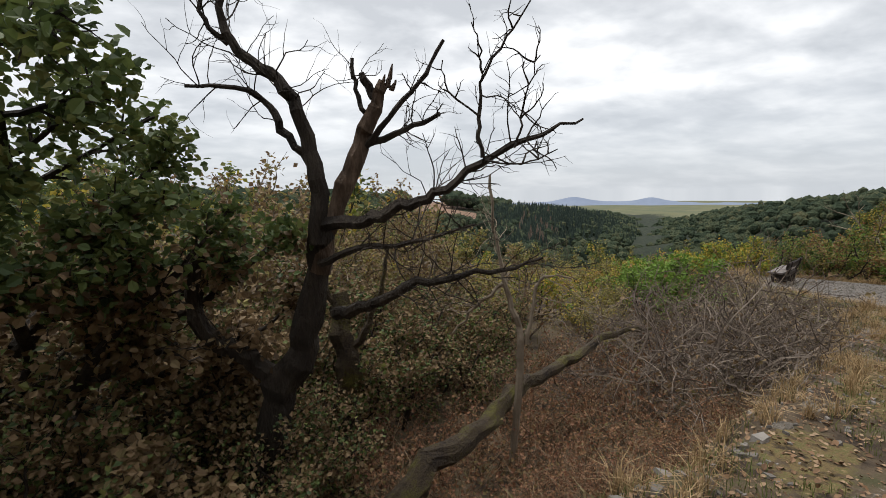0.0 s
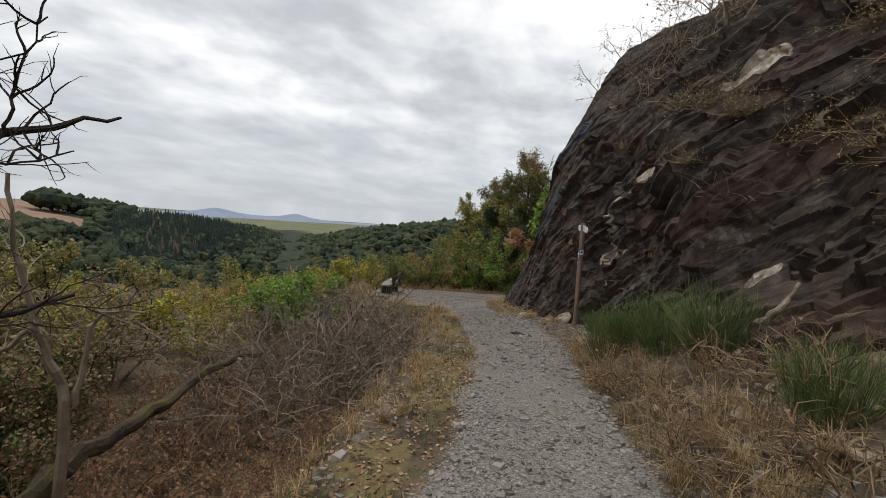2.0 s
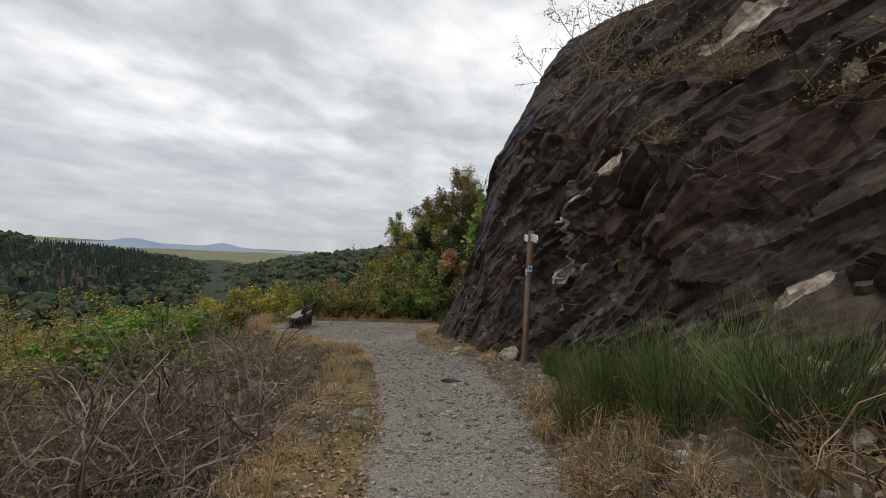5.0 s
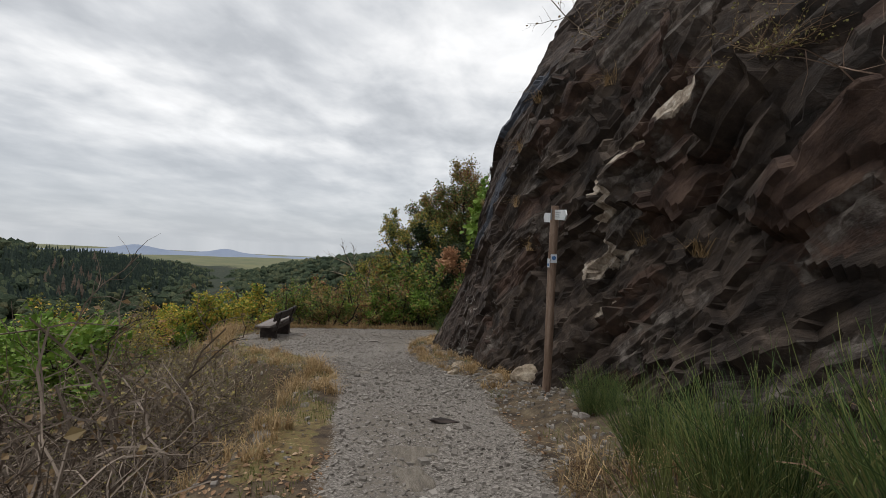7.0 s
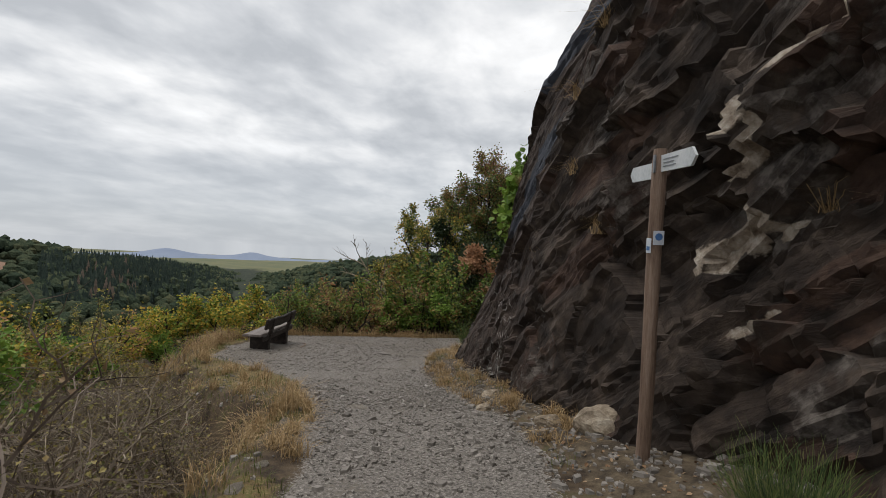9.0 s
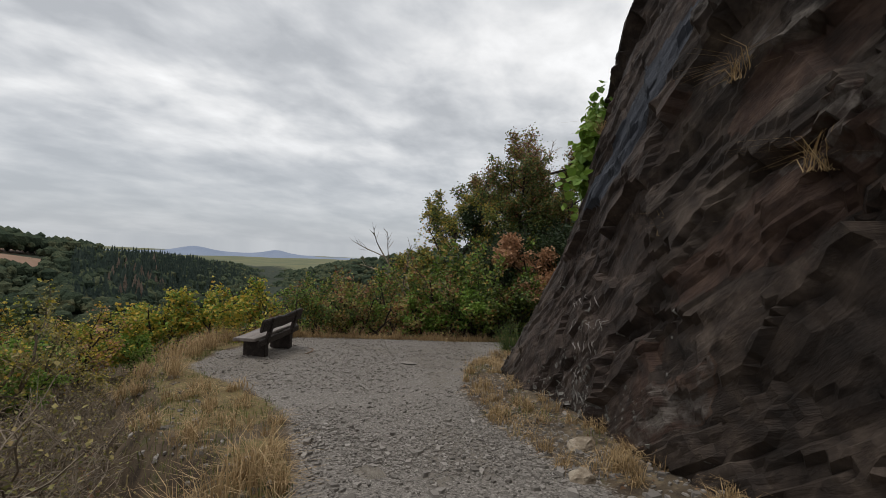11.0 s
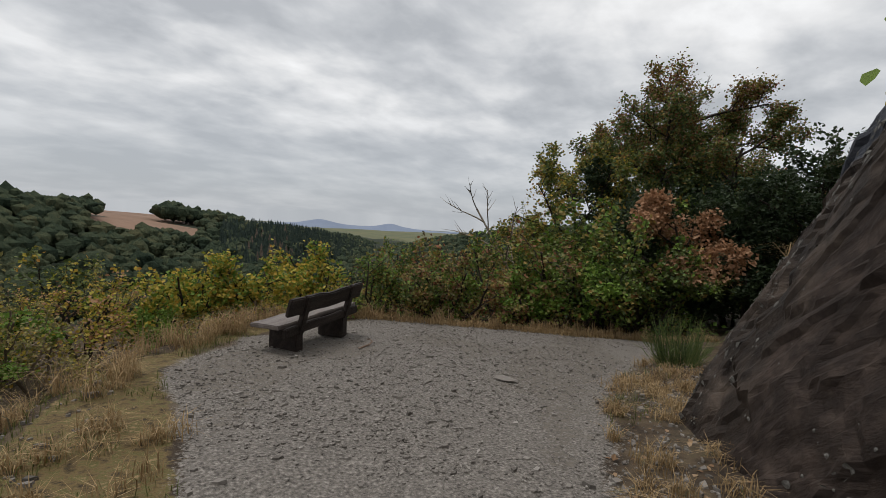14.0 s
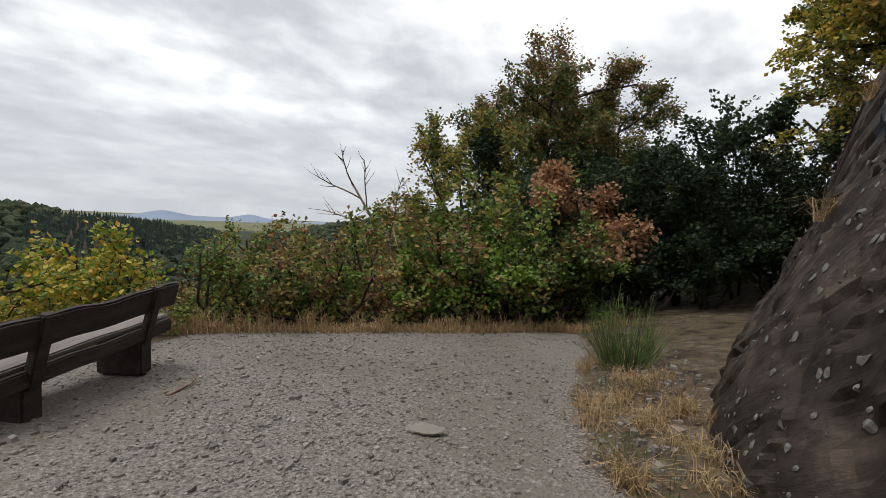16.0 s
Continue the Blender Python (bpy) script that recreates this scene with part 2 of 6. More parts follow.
def tube(geo, pts, radii, sides=5, rough=0.0, seed=0):
    pts, radii = np.asarray(pts, float), np.asarray(radii, float)
    t = np.gradient(pts, axis=0)
    t /= np.linalg.norm(t, axis=1)[:, None] + 1e-9
    mean = t.mean(0)
    ref = np.array([1.0, 0, 0]) if abs(mean[0]) < 0.6 else np.array([0, 1.0, 0])
    a = np.cross(t, ref)
    a /= np.linalg.norm(a, axis=1)[:, None] + 1e-9
    b = np.cross(t, a)
    ang = np.arange(sides) * 2 * math.pi / sides
    ring = pts[:, None] + radii[:, None, None] * (a[:, None] * np.cos(ang)[None, :, None] + b[:, None] * np.sin(ang)[None, :, None])
    n = len(pts)
    if rough:
        rg = np.random.default_rng(seed)
        bumpy = 1 + rough * rg.normal(0, 1, (1, sides, 1)) + rough * 0.7 * rg.normal(0, 1, (n, sides, 1))
        ring = pts[:, None] + (ring - pts[:, None]) * bumpy
    k = np.arange(n * sides).reshape(n, sides)
    nxt = np.roll(k, -1, 1)
    f = np.stack([k[:-1], nxt[:-1], nxt[1:], k[1:]], -1).reshape(-1, 4)
    geo.add(ring.reshape(-1, 3), f, k[-1:][:, ::-1])


def unit(v):
    return v / (np.linalg.norm(v, axis=-1, keepdims=True) + 1e-9)


def wander(rng, start, direction, length, steps, gnarl, lift=0.0):
    pts, p, d = [np.array(start, float)], np.array(start, float), unit(np.array(direction, float))
    for _ in range(steps):
        d = unit(d + rng.normal(0, gnarl, 3) + np.array([0, 0, lift]))
        p = p + d * length / steps
        pts.append(p)
    return np.array(pts)


def grow(rng, start, direction, length, radius, levels, children=5, spread=0.8, gnarl=0.16, lift=0.03, shrink=0.6, first=0.3):
    """A branching skeleton: rows of (points, radii, level)."""
    rows, stack = [], [(np.array(start, float), np.array(direction, float), length, radius, 0)]
    while stack:
        p, d, ln, r, lv = stack.pop()
        pts = wander(rng, p, d, ln, (7, 5, 3, 3)[min(lv, 3)], gnarl, lift)
        rows.append((pts, np.linspace(r, r * (0.42 if lv < levels else 0.3), len(pts)), lv))
        if lv >= levels:
            continue
        for i in range(children):
            at = first + (1 - first) * (i + rng.random()) / children
            k = min(int(at * (len(pts) - 1)), len(pts) - 2)
            q = pts[k] + (pts[k + 1] - pts[k]) * (at * (len(pts) - 1) - k)
            along = unit(pts[k + 1] - pts[k])
            side = rng.normal(0, 1, 3)
            side = unit(side - along * side.dot(along))
            dd = unit(along * (1 - 0.5 * spread) + side * spread)
            stack.append((q, dd, ln * shrink * rng.uniform(0.7, 1.15) * (1.15 - 0.5 * at), r * 0.55 * (1.2 - 0.5 * at), lv + 1))
    return rows


def wood_geo(rows, thin=3):
    geo = Geo()
    for pts, radii, lv in rows:
        tube(geo, pts, radii, (8, 4, 3, 3, 3)[min(lv, 4)])
    return geo


LEAF = np.array([(0, 0, 0), (0.30, 0.28, 0.10), (0.36, 0.68, 0.12), (0, 1, -0.04), (-0.36, 0.68, 0.12), (-0.30, 0.28, 0.10)])
LEAF_F = np.array([(0, 1, 2, 3), (0, 3, 4, 5)])


SMALL_LEAF = np.array([(0, 0, 0), (0.40, 0.55, 0.12), (0, 1, -0.03), (-0.40, 0.55, 0.12)])
SMALL_LEAF_F = np.array([(0, 1, 2), (0, 2, 3)])


def leaves(geo, rng, at, size, flat=0.5, width=1.0, droop=0.0, out=None, small=False):
    """Folded leaves at the points given, tips turned outwards where out is given."""
    n = len(at)
    tip = rng.normal(0, 1, (n, 3)) * np.array([1, 1, 0.6])
    if out is not None:
        tip = tip + 0.9 * out
    tip = unit(tip + np.array([0, 0, -droop]))
    nor = unit(rng.normal(0, 1, (n, 3)) + np.array([0, 0, 1.0]) * flat * 3)
    x = unit(np.cross(tip, nor))
    z = np.cross(x, tip)
    sz = rng.uniform(size[0], size[1], (n, 1, 1))
    w = (SMALL_LEAF if small else LEAF)[None] * np.array([width, 1, 1])
    v = at[:, None] + sz * (w[..., :1] * x[:, None] + w[..., 1:2] * tip[:, None] + w[..., 2:] * z[:, None])
    f = (SMALL_LEAF_F if small else LEAF_F)[None] + (np.arange(n) * (4 if small else 6))[:, None, None]
    geo.add(v.reshape(-1, 3), f.reshape(-1, 3 if small else 4))


def twig_points(rng, rows, level, count, jitter):
    segs = [(p[i], p[i + 1]) for p, r, lv in rows if lv >= level for i in range(len(p) - 1)]
    a, b = np.array([q[0] for q in segs]), np.array([q[1] for q in segs])
    k = rng.integers(0, len(a), count)
    t = rng.random((count, 1))
    return a[k] * (1 - t) + b[k] * t + rng.normal(0, jitter, (count, 3)), unit(b[k] - a[k])


# ---- materials ----
def material(name, colours, scale=3.0, detail=6.0, rough=0.85, bump=0.3, bump_scale=None, island=0.0, random_ob=0.0,
             stretch=(1, 1, 1), translucent=0.0, fine=0.0, metal=0.0, distance=0.02, spec=0.3):
    """A node material: a ramp over noise at two scales, per piece variation, relief."""
    m = bpy.data.materials.new(name)
    m.use_nodes = True
    nt = m.node_tree
    nt.nodes.clear()

    def node(kind, **values):
        n = nt.nodes.new(kind)
        for k, v in values.items():
            n.inputs[k].default_value = v
        return n

    def op(kind, a, b):
        n = node("ShaderNodeMath")
        n.operation = kind
        for i, v in enumerate((a, b)):
            if isinstance(v, (int, float)):
                n.inputs[i].default_value = v
            else:
                nt.links.new(v, n.inputs[i])
        return n.outputs[0]

    coord, mp = node("ShaderNodeTexCoord"), node("ShaderNodeMapping", Scale=stretch)
    nt.links.new(coord.outputs["Object"], mp.inputs[0])
    n1 = node("ShaderNodeTexNoise", Scale=scale, Detail=detail, Roughness=0.6)
    n2 = node("ShaderNodeTexNoise", Scale=(bump_scale or scale * 8), Detail=5.0, Roughness=0.65)
    for n in (n1, n2):
        nt.links.new(mp.outputs[0], n.inputs["Vector"])
    fac = op("ADD", op("MULTIPLY", n1.outputs["Fac"], 0.65 - 0.3 * fine), op("MULTIPLY", n2.outputs["Fac"], 0.35 + 0.3 * fine))
    fac = op("ADD", op("MULTIPLY", op("SUBTRACT", fac, 0.5), 2.3), 0.5)
    if island:
        g = node("ShaderNodeNewGeometry")
        fac = op("ADD", op("MULTIPLY", fac, 1 - island), op("MULTIPLY", g.outputs["Random Per Island"], island))
    if random_ob:
        o = node("ShaderNodeObjectInfo")
        fac = op("ADD", op("MULTIPLY", fac, 1 - random_ob), op("MULTIPLY", o.outputs["Random"], random_ob))
    ramp = node("ShaderNodeValToRGB")
    els = ramp.color_ramp.elements
    k = len(colours)
    els[0].position, els[0].color = 0.12, (*colours[0], 1)
    els[1].position, els[1].color = 0.88, (*colours[-1], 1)
    for i in range(1, k - 1):
        els.new(0.12 + 0.76 * i / (k - 1)).color = (*colours[i], 1)
    nt.links.new(fac, ramp.inputs[0])
    bs = node("ShaderNodeBsdfPrincipled", Roughness=rough, Metallic=metal)
    bs.inputs["Specular IOR Level"].default_value = spec
    nt.links.new(ramp.outputs[0], bs.inputs["Base Color"])
    if bump:
        bp = node("ShaderNodeBump", Strength=bump, Distance=distance)
        nt.links.new(n2.outputs["Fac"], bp.inputs["Height"])
        nt.links.new(bp.outputs[0], bs.inputs["Normal"])
    out = node("ShaderNodeOutputMaterial")
    last = bs
    if translucent:
        tr, mx = node("ShaderNodeBsdfTranslucent"), node("ShaderNodeMixShader", Fac=translucent)
        nt.links.new(ramp.outputs[0], tr.inputs[0])
        nt.links.new(bs.outputs[0], mx.inputs[1])
        nt.links.new(tr.outputs[0], mx.inputs[2])
        last = mx
    nt.links.new(last.outputs[0], out.inputs[0])
    return m


def leaf_material(name, colours, patch=0.9):
    return material(name, colours, scale=patch, detail=2.0, rough=0.55, bump=0, island=0.55, translucent=0.3, bump_scale=patch * 3)


M_GREEN = leaf_material("oak_leaf_green", [(0.036, 0.060, 0.022), (0.080, 0.115, 0.036), (0.125, 0.160, 0.048), (0.215, 0.210, 0.062)])
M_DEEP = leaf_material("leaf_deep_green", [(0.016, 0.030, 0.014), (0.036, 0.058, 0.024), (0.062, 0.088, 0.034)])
M_MIXED = leaf_material("leaf_turning", [(0.0517, 0.0851, 0.0253), (0.1207, 0.1587, 0.0391), (0.2242, 0.2242, 0.0517), (0.3450, 0.2300, 0.0633), (0.2300, 0.1058, 0.0437)])
M_YELLOW = leaf_material("leaf_yellow_green", [(0.1150, 0.1667, 0.0299), (0.2875, 0.2875, 0.0437), (0.5405, 0.4140, 0.0633), (0.5980, 0.2990, 0.0690)])
M_LIME = leaf_material("leaf_fresh_green", [(0.0813, 0.1500, 0.0250), (0.1562, 0.2625, 0.0400), (0.2500, 0.3375, 0.0625)])
M_RUST = leaf_material("leaf_rust", [(0.230, 0.118, 0.058), (0.390, 0.215, 0.115), (0.520, 0.310, 0.180)])
M_REDDISH = leaf_material("leaf_reddish", [(0.065, 0.068, 0.027), (0.178, 0.090, 0.045), (0.308, 0.128, 0.068), (0.162, 0.135, 0.045)])
M_DRY = leaf_material("leaf_dry_brown", [(0.0817, 0.0516, 0.0275), (0.1720, 0.1101, 0.0568), (0.2838, 0.1935, 0.1032), (0.1505, 0.1290, 0.0482)])
M_CANE_LEAF = leaf_material("leaf_bramble", [(0.095, 0.046, 0.028), (0.205, 0.096, 0.054), (0.330, 0.175, 0.095), (0.165, 0.140, 0.052)])
M_OLIVE = leaf_material("leaf_olive", [(0.0975, 0.1040, 0.0390), (0.2080, 0.1950, 0.0650), (0.3445, 0.2860, 0.1014), (0.2730, 0.1755, 0.0858)])
M_BARK = material("oak_bark", [(0.014, 0.010, 0.008), (0.036, 0.027, 0.020), (0.078, 0.060, 0.044)], scale=7, stretch=(1, 1, 0.3), bump=1.0, bump_scale=45, distance=0.05)
M_SNAG = material("dead_wood", [(0.030, 0.020, 0.014), (0.090, 0.058, 0.038), (0.210, 0.145, 0.100)], scale=5, stretch=(1, 1, 0.25), bump=1.0, bump_scale=50, distance=0.04)
M_TWIG = material("bare_twig", [(0.070, 0.054, 0.038), (0.190, 0.150, 0.108), (0.360, 0.300, 0.232)], scale=2, island=0.6, bump=0.2)
M_BRAMBLE = material("bramble_cane", [(0.060, 0.038, 0.022), (0.175, 0.112, 0.064), (0.330, 0.240, 0.155)], scale=1.2, island=0.65, bump=0.2)
M_MOSSY = material("mossy_bark", [(0.018, 0.013, 0.010), (0.050, 0.036, 0.024), (0.080, 0.058, 0.036), (0.100, 0.088, 0.024), (0.170, 0.150, 0.034)], scale=5, bump=1.0, bump_scale=60, distance=0.04)
M_DRYGRASS = material("dry_grass", [(0.165, 0.105, 0.050), (0.350, 0.240, 0.120), (0.530, 0.395, 0.225)], scale=1.5, island=0.5, bump=0, translucent=0.25)
M_GRASS = material("green_grass", [(0.060, 0.076, 0.024), (0.120, 0.138, 0.040), (0.220, 0.205, 0.076)], scale=1.5, island=0.5, bump=0, translucent=0.25)
M_BROOM = material("broom_stem", [(0.0297, 0.0567, 0.0189), (0.0743, 0.1215, 0.0351), (0.1485, 0.1890, 0.0567), (0.2295, 0.2228, 0.0810)], scale=3, island=0.65, bump=0, translucent=0.15)
M_STONE = material("slate_chip", [(0.110, 0.097, 0.085), (0.195, 0.175, 0.155), (0.290, 0.263, 0.235), (0.480, 0.450, 0.410)], scale=8, island=0.7, random_ob=0.35, bump=0.4, bump_scale=60)
M_QUARTZ = material("pale_quartz", [(0.10, 0.075, 0.052), (0.25, 0.200, 0.145), (0.44, 0.385, 0.305)], scale=6, bump=0.9, bump_scale=30)
M_POST = material("weathered_post", [(0.105, 0.066, 0.046), (0.215, 0.145, 0.105), (0.330, 0.245, 0.190)], scale=4, stretch=(4, 4, 0.35), bump=0.5, bump_scale=30, rough=0.8)
M_BENCH = material("dark_stained_plank", [(0.012, 0.009, 0.008), (0.028, 0.020, 0.017), (0.060, 0.044, 0.038)], scale=3, stretch=(0.3, 4, 4), bump=0.5, bump_scale=25, rough=0.6)
M_SEAT = material("worn_seat_plank", [(0.105, 0.085, 0.074), (0.180, 0.152, 0.138), (0.260, 0.228, 0.212)], scale=3, stretch=(0.3, 4, 4), bump=0.4, bump_scale=25, rough=0.6)
M_SIGN = material("sign_board", [(0.42, 0.44, 0.45), (0.56, 0.58, 0.59), (0.66, 0.67, 0.67)], scale=5, bump=0.1, rough=0.5)
M_STEEL = material("galvanised_steel", [(0.16, 0.17, 0.18), (0.28, 0.29, 0.30)], scale=12, bump=0.1, rough=0.45, metal=0.8)
M_BLUE = material("blue_print", [(0.05, 0.13, 0.32), (0.09, 0.20, 0.42)], scale=20, bump=0, rough=0.5)
M_WHITE = material("white_plate", [(0.52, 0.56, 0.62), (0.66, 0.69, 0.72)], scale=20, bump=0, rough=0.5)
M_CHALK = material("chalk_writing", [(0.10, 0.085, 0.075), (0.24, 0.22, 0.20), (0.36, 0.34, 0.32)], scale=20, bump=0.1)
M_LICHEN = material("pale_lichen", [(0.060, 0.056, 0.050), (0.135, 0.128, 0.115), (0.240, 0.230, 0.210)], scale=25, bump=0.3)
M_FOREST = material("far_broadleaf", [(0.0187, 0.0306, 0.0221), (0.0357, 0.0510, 0.0331), (0.0561, 0.0731, 0.0450), (0.0918, 0.1020, 0.0578), (0.1148, 0.1003, 0.0527)], scale=0.05, detail=5, island=0.35, bump=1.0, rough=0.95, bump_scale=0.9, spec=0.05, distance=1.6, fine=0.3)
M_CONIFER = material("far_conifer", [(0.0208, 0.0352, 0.0288), (0.0352, 0.0528, 0.0416), (0.0544, 0.0720, 0.0528)], scale=0.06, island=0.4, bump=0, rough=0.9, bump_scale=0.4)
M_CONIFER_DRY = material("far_conifer_dead", [(0.11, 0.08, 0.06), (0.17, 0.13, 0.10)], scale=0.06, island=0.4, bump=0, rough=0.9)
# blue grey base colour imitates the air haze over distant hills
M_HAZY_HILLS = material("far_mountain_hazed", [(0.178, 0.218, 0.299), (0.224, 0.265, 0.345)], scale=0.004, bump=0, rough=1.0)
M_FALLEN = material("fallen_leaf", [(0.095, 0.055, 0.032), (0.230, 0.135, 0.074), (0.380, 0.270, 0.170)], scale=3, island=0.7, bump=0, rough=0.8)
M_WEED = material("dull_weed", [(0.055, 0.046, 0.024), (0.130, 0.108, 0.050), (0.220, 0.168, 0.085), (0.105, 0.125, 0.042)], scale=0.9, island=0.5, bump=0, translucent=0.2)
M_LEDGE = material("worn_ledge", [(0.085, 0.072, 0.058), (0.165, 0.142, 0.116), (0.270, 0.240, 0.200)], scale=5, stretch=(1, 4, 6), bump=0.8, bump_scale=40)
M_DEADCANE = material("dead_cane", [(0.0510, 0.0382, 0.0289), (0.1487, 0.1148, 0.0892), (0.3060, 0.2507, 0.2040)], scale=1.6, island=0.6, bump=0.2)


# ---- the ground: one sheet to the horizon ----
def attribute_material(name, layers, relief=1.0, bed=None, rough=0.9, gloss=0.25):
    """Ground built from layers (attribute or None, colours, noise scale), each over the one before."""
    m = bpy.data.materials.new(name)
    m.use_nodes = True
    nt = m.node_tree
    nt.nodes.clear()
    coord = nt.nodes.new("ShaderNodeTexCoord")
    colour, heights = None, []
    for attr, colours, scale in layers:
        n = nt.nodes.new("ShaderNodeTexNoise")
        n.inputs["Scale"].default_value, n.inputs["Detail"].default_value, n.inputs["Roughness"].default_value = scale, 9.0, 0.68
        nt.links.new(coord.outputs["Object"], n.inputs["Vector"])
        st = nt.nodes.new("ShaderNodeMapRange")
        st.inputs["From Min"].default_value, st.inputs["From Max"].default_value = 0.32, 0.68
        nt.links.new(n.outputs["Fac"], st.inputs["Value"])
        ramp = nt.nodes.new("ShaderNodeValToRGB")
        els = ramp.color_ramp.elements
        els[0].position, els[0].color = 0.08, (*colours[0], 1)
        els[1].position, els[1].color = 0.92, (*colours[-1], 1)
        for i in range(1, len(colours) - 1):
            els.new(0.08 + 0.84 * i / (len(colours) - 1)).color = (*colours[i], 1)
        nt.links.new(st.outputs[0], ramp.inputs[0])
        if attr is None:
            colour = ramp.outputs[0]
            continue
        a = nt.nodes.new("ShaderNodeAttribute")
        a.attribute_name = attr
        # ragged edges
        add = nt.nodes.new("ShaderNodeMath")
        add.operation = "MULTIPLY_ADD"
        nt.links.new(n.outputs["Fac"], add.inputs[0])
        add.inputs[1].default_value = 1.1
        add.inputs[2].default_value = -0.55
        tot = nt.nodes.new("ShaderNodeMath")
        nt.links.new(add.outputs[0], tot.inputs[0])
        nt.links.new(a.outputs["Fac"], tot.inputs[1])
        edge = nt.nodes.new("ShaderNodeMapRange")
        edge.inputs["From Min"].default_value, edge.inputs["From Max"].default_value = 0.42, 0.58
        nt.links.new(tot.outputs[0], edge.inputs["Value"])
        mix = nt.nodes.new("ShaderNodeMix")
        mix.data_type = "RGBA"
        nt.links.new(edge.outputs[0], mix.inputs[0])
        nt.links.new(colour, mix.inputs[6])
        nt.links.new(ramp.outputs[0], mix.inputs[7])
        colour = mix.outputs[2]
    bs = nt.nodes.new("ShaderNodeBsdfPrincipled")
    bs.inputs["Roughness"].default_value = rough
    bs.inputs["Specular IOR Level"].default_value = gloss
    nt.links.new(colour, bs.inputs["Base Color"])
    fine = nt.nodes.new("ShaderNodeTexNoise")
    fine.inputs["Scale"].default_value, fine.inputs["Detail"].default_value = 26.0, 8.0
    chips = nt.nodes.new("ShaderNodeTexVoronoi")
    chips.inputs["Scale"].default_value = 95.0
    for n in (fine, chips):
        nt.links.new(coord.outputs["Object"], n.inputs["Vector"])
    if bed:
        # fine layering along the bedding
        at = nt.nodes.new("ShaderNodeAttribute")
        at.attribute_name = bed
        nt.links.new(at.outputs["Vector"], fine.inputs["Vector"])
        fine.inputs["Scale"].default_value, fine.inputs["Detail"].default_value, fine.inputs["Roughness"].default_value = 5.5, 10.0, 0.72
        nt.links.new(at.outputs["Vector"], chips.inputs["Vector"])
        chips.feature = "F1"
        chips.inputs["Scale"].default_value = 2.2
    h = nt.nodes.new("ShaderNodeMath")
    h.operation = "ADD"
    nt.links.new(fine.outputs["Fac"], h.inputs[0])
    nt.links.new(chips.outputs["Distance"], h.inputs[1])
    bp = nt.nodes.new("ShaderNodeBump")
    bp.inputs["Strength"].default_value, bp.inputs["Distance"].default_value = 0.7 * relief, (0.035 if bed else 0.02)
    nt.links.new(h.outputs[0], bp.inputs["Height"])
    nt.links.new(bp.outputs[0], bs.inputs["Normal"])
    out = nt.nodes.new("ShaderNodeOutputMaterial")
    nt.links.new(bs.outputs[0], out.inputs[0])
    return m


def spread(lo, hi, step, reach, grow_by=1.22):
    mid = np.arange(lo, hi + step / 2, step)
    out, w = [], step
    while sum(out) < reach:
        w *= grow_by
        out.append(w)
    c = np.cumsum(out)
    return np.concatenate([(lo - c)[::-1], mid, hi + c])


gs, gd = spread(-2.0, 25.0, 0.085, 4700), spread(-7.5, 4.5, 0.075, 4700)
GS, GD = np.meshgrid(gs, gd, indexing="ij")
GX, GY = xy(GS, GD)
GZ = ground_z(GX, GY)
geo = Geo()
geo.add(np.stack([GX, GY, GZ], -1), grid_faces(len(gs), len(gd)))
ground_me = geo.mesh("ground", True)
left, right, drop = lerp(GS, EDGE_S, PATH_L), lerp(GS, EDGE_S, PATH_R), lerp(GS, EDGE_S, DROP_L)
wob = 0.22 * fractal(GS * 1.3, GD * 1.3, 3, 21)
far_end = 22.4 + 0.25 * GD
gravel = smooth(-0.35, 0.3, GD - left + wob) * smooth(-0.4, 0.3, right - GD + wob) * smooth(-0.3, 0.3, far_end - GS + wob)
moss = smooth(-0.2, 0.15, GD - drop) * smooth(-0.1, 0.25, left - GD + wob) * smooth(-3, 3, far_end - GS) * smooth(-0.25, 0.2, 0.05 + fractal(GS * 0.9, GD * 0.9, 3, 33)) * smooth(1.5, 4.0, GS + GD)
litter = smooth(0.0, 0.5, GD - right) * smooth(-0.3, 0.2, fractal(GS * 1.1, GD * 1.1, 3, 41))
GR = np.hypot(GX, GY)
GAZ = np.degrees(np.arctan2(-GX, GY))
GRC = lerp(GAZ, CREST_AZ, CREST_R)
ploughed = smooth(-4.4, -3.6, GAZ) * (1 - smooth(4.5, 6, GAZ)) * smooth(0.72, 0.76, GR / GRC) * (1 - smooth(2.0, 2.2, GR / GRC))
meadow = smooth(450, 600, GR) * (1 - ploughed)
# dark green woodland floor, its colour darkened further for shade beneath the crowns
shaded_woodland = smooth(32, 48, GR) * (1 - ploughed) * (1 - smooth(1.22, 1.34, GR / GRC))
dirt = gravel * smooth(-0.12, 0.25, fractal(GS * 0.6, GD * 1.3, 4, 57)) * 0.5
for name, w in (("gravel", gravel), ("dirt", dirt), ("moss", moss), ("litter", litter), ("ploughed", ploughed), ("meadow", meadow), ("shaded_woodland", shaded_woodland)):
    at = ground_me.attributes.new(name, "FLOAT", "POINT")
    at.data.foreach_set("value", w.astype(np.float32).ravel())
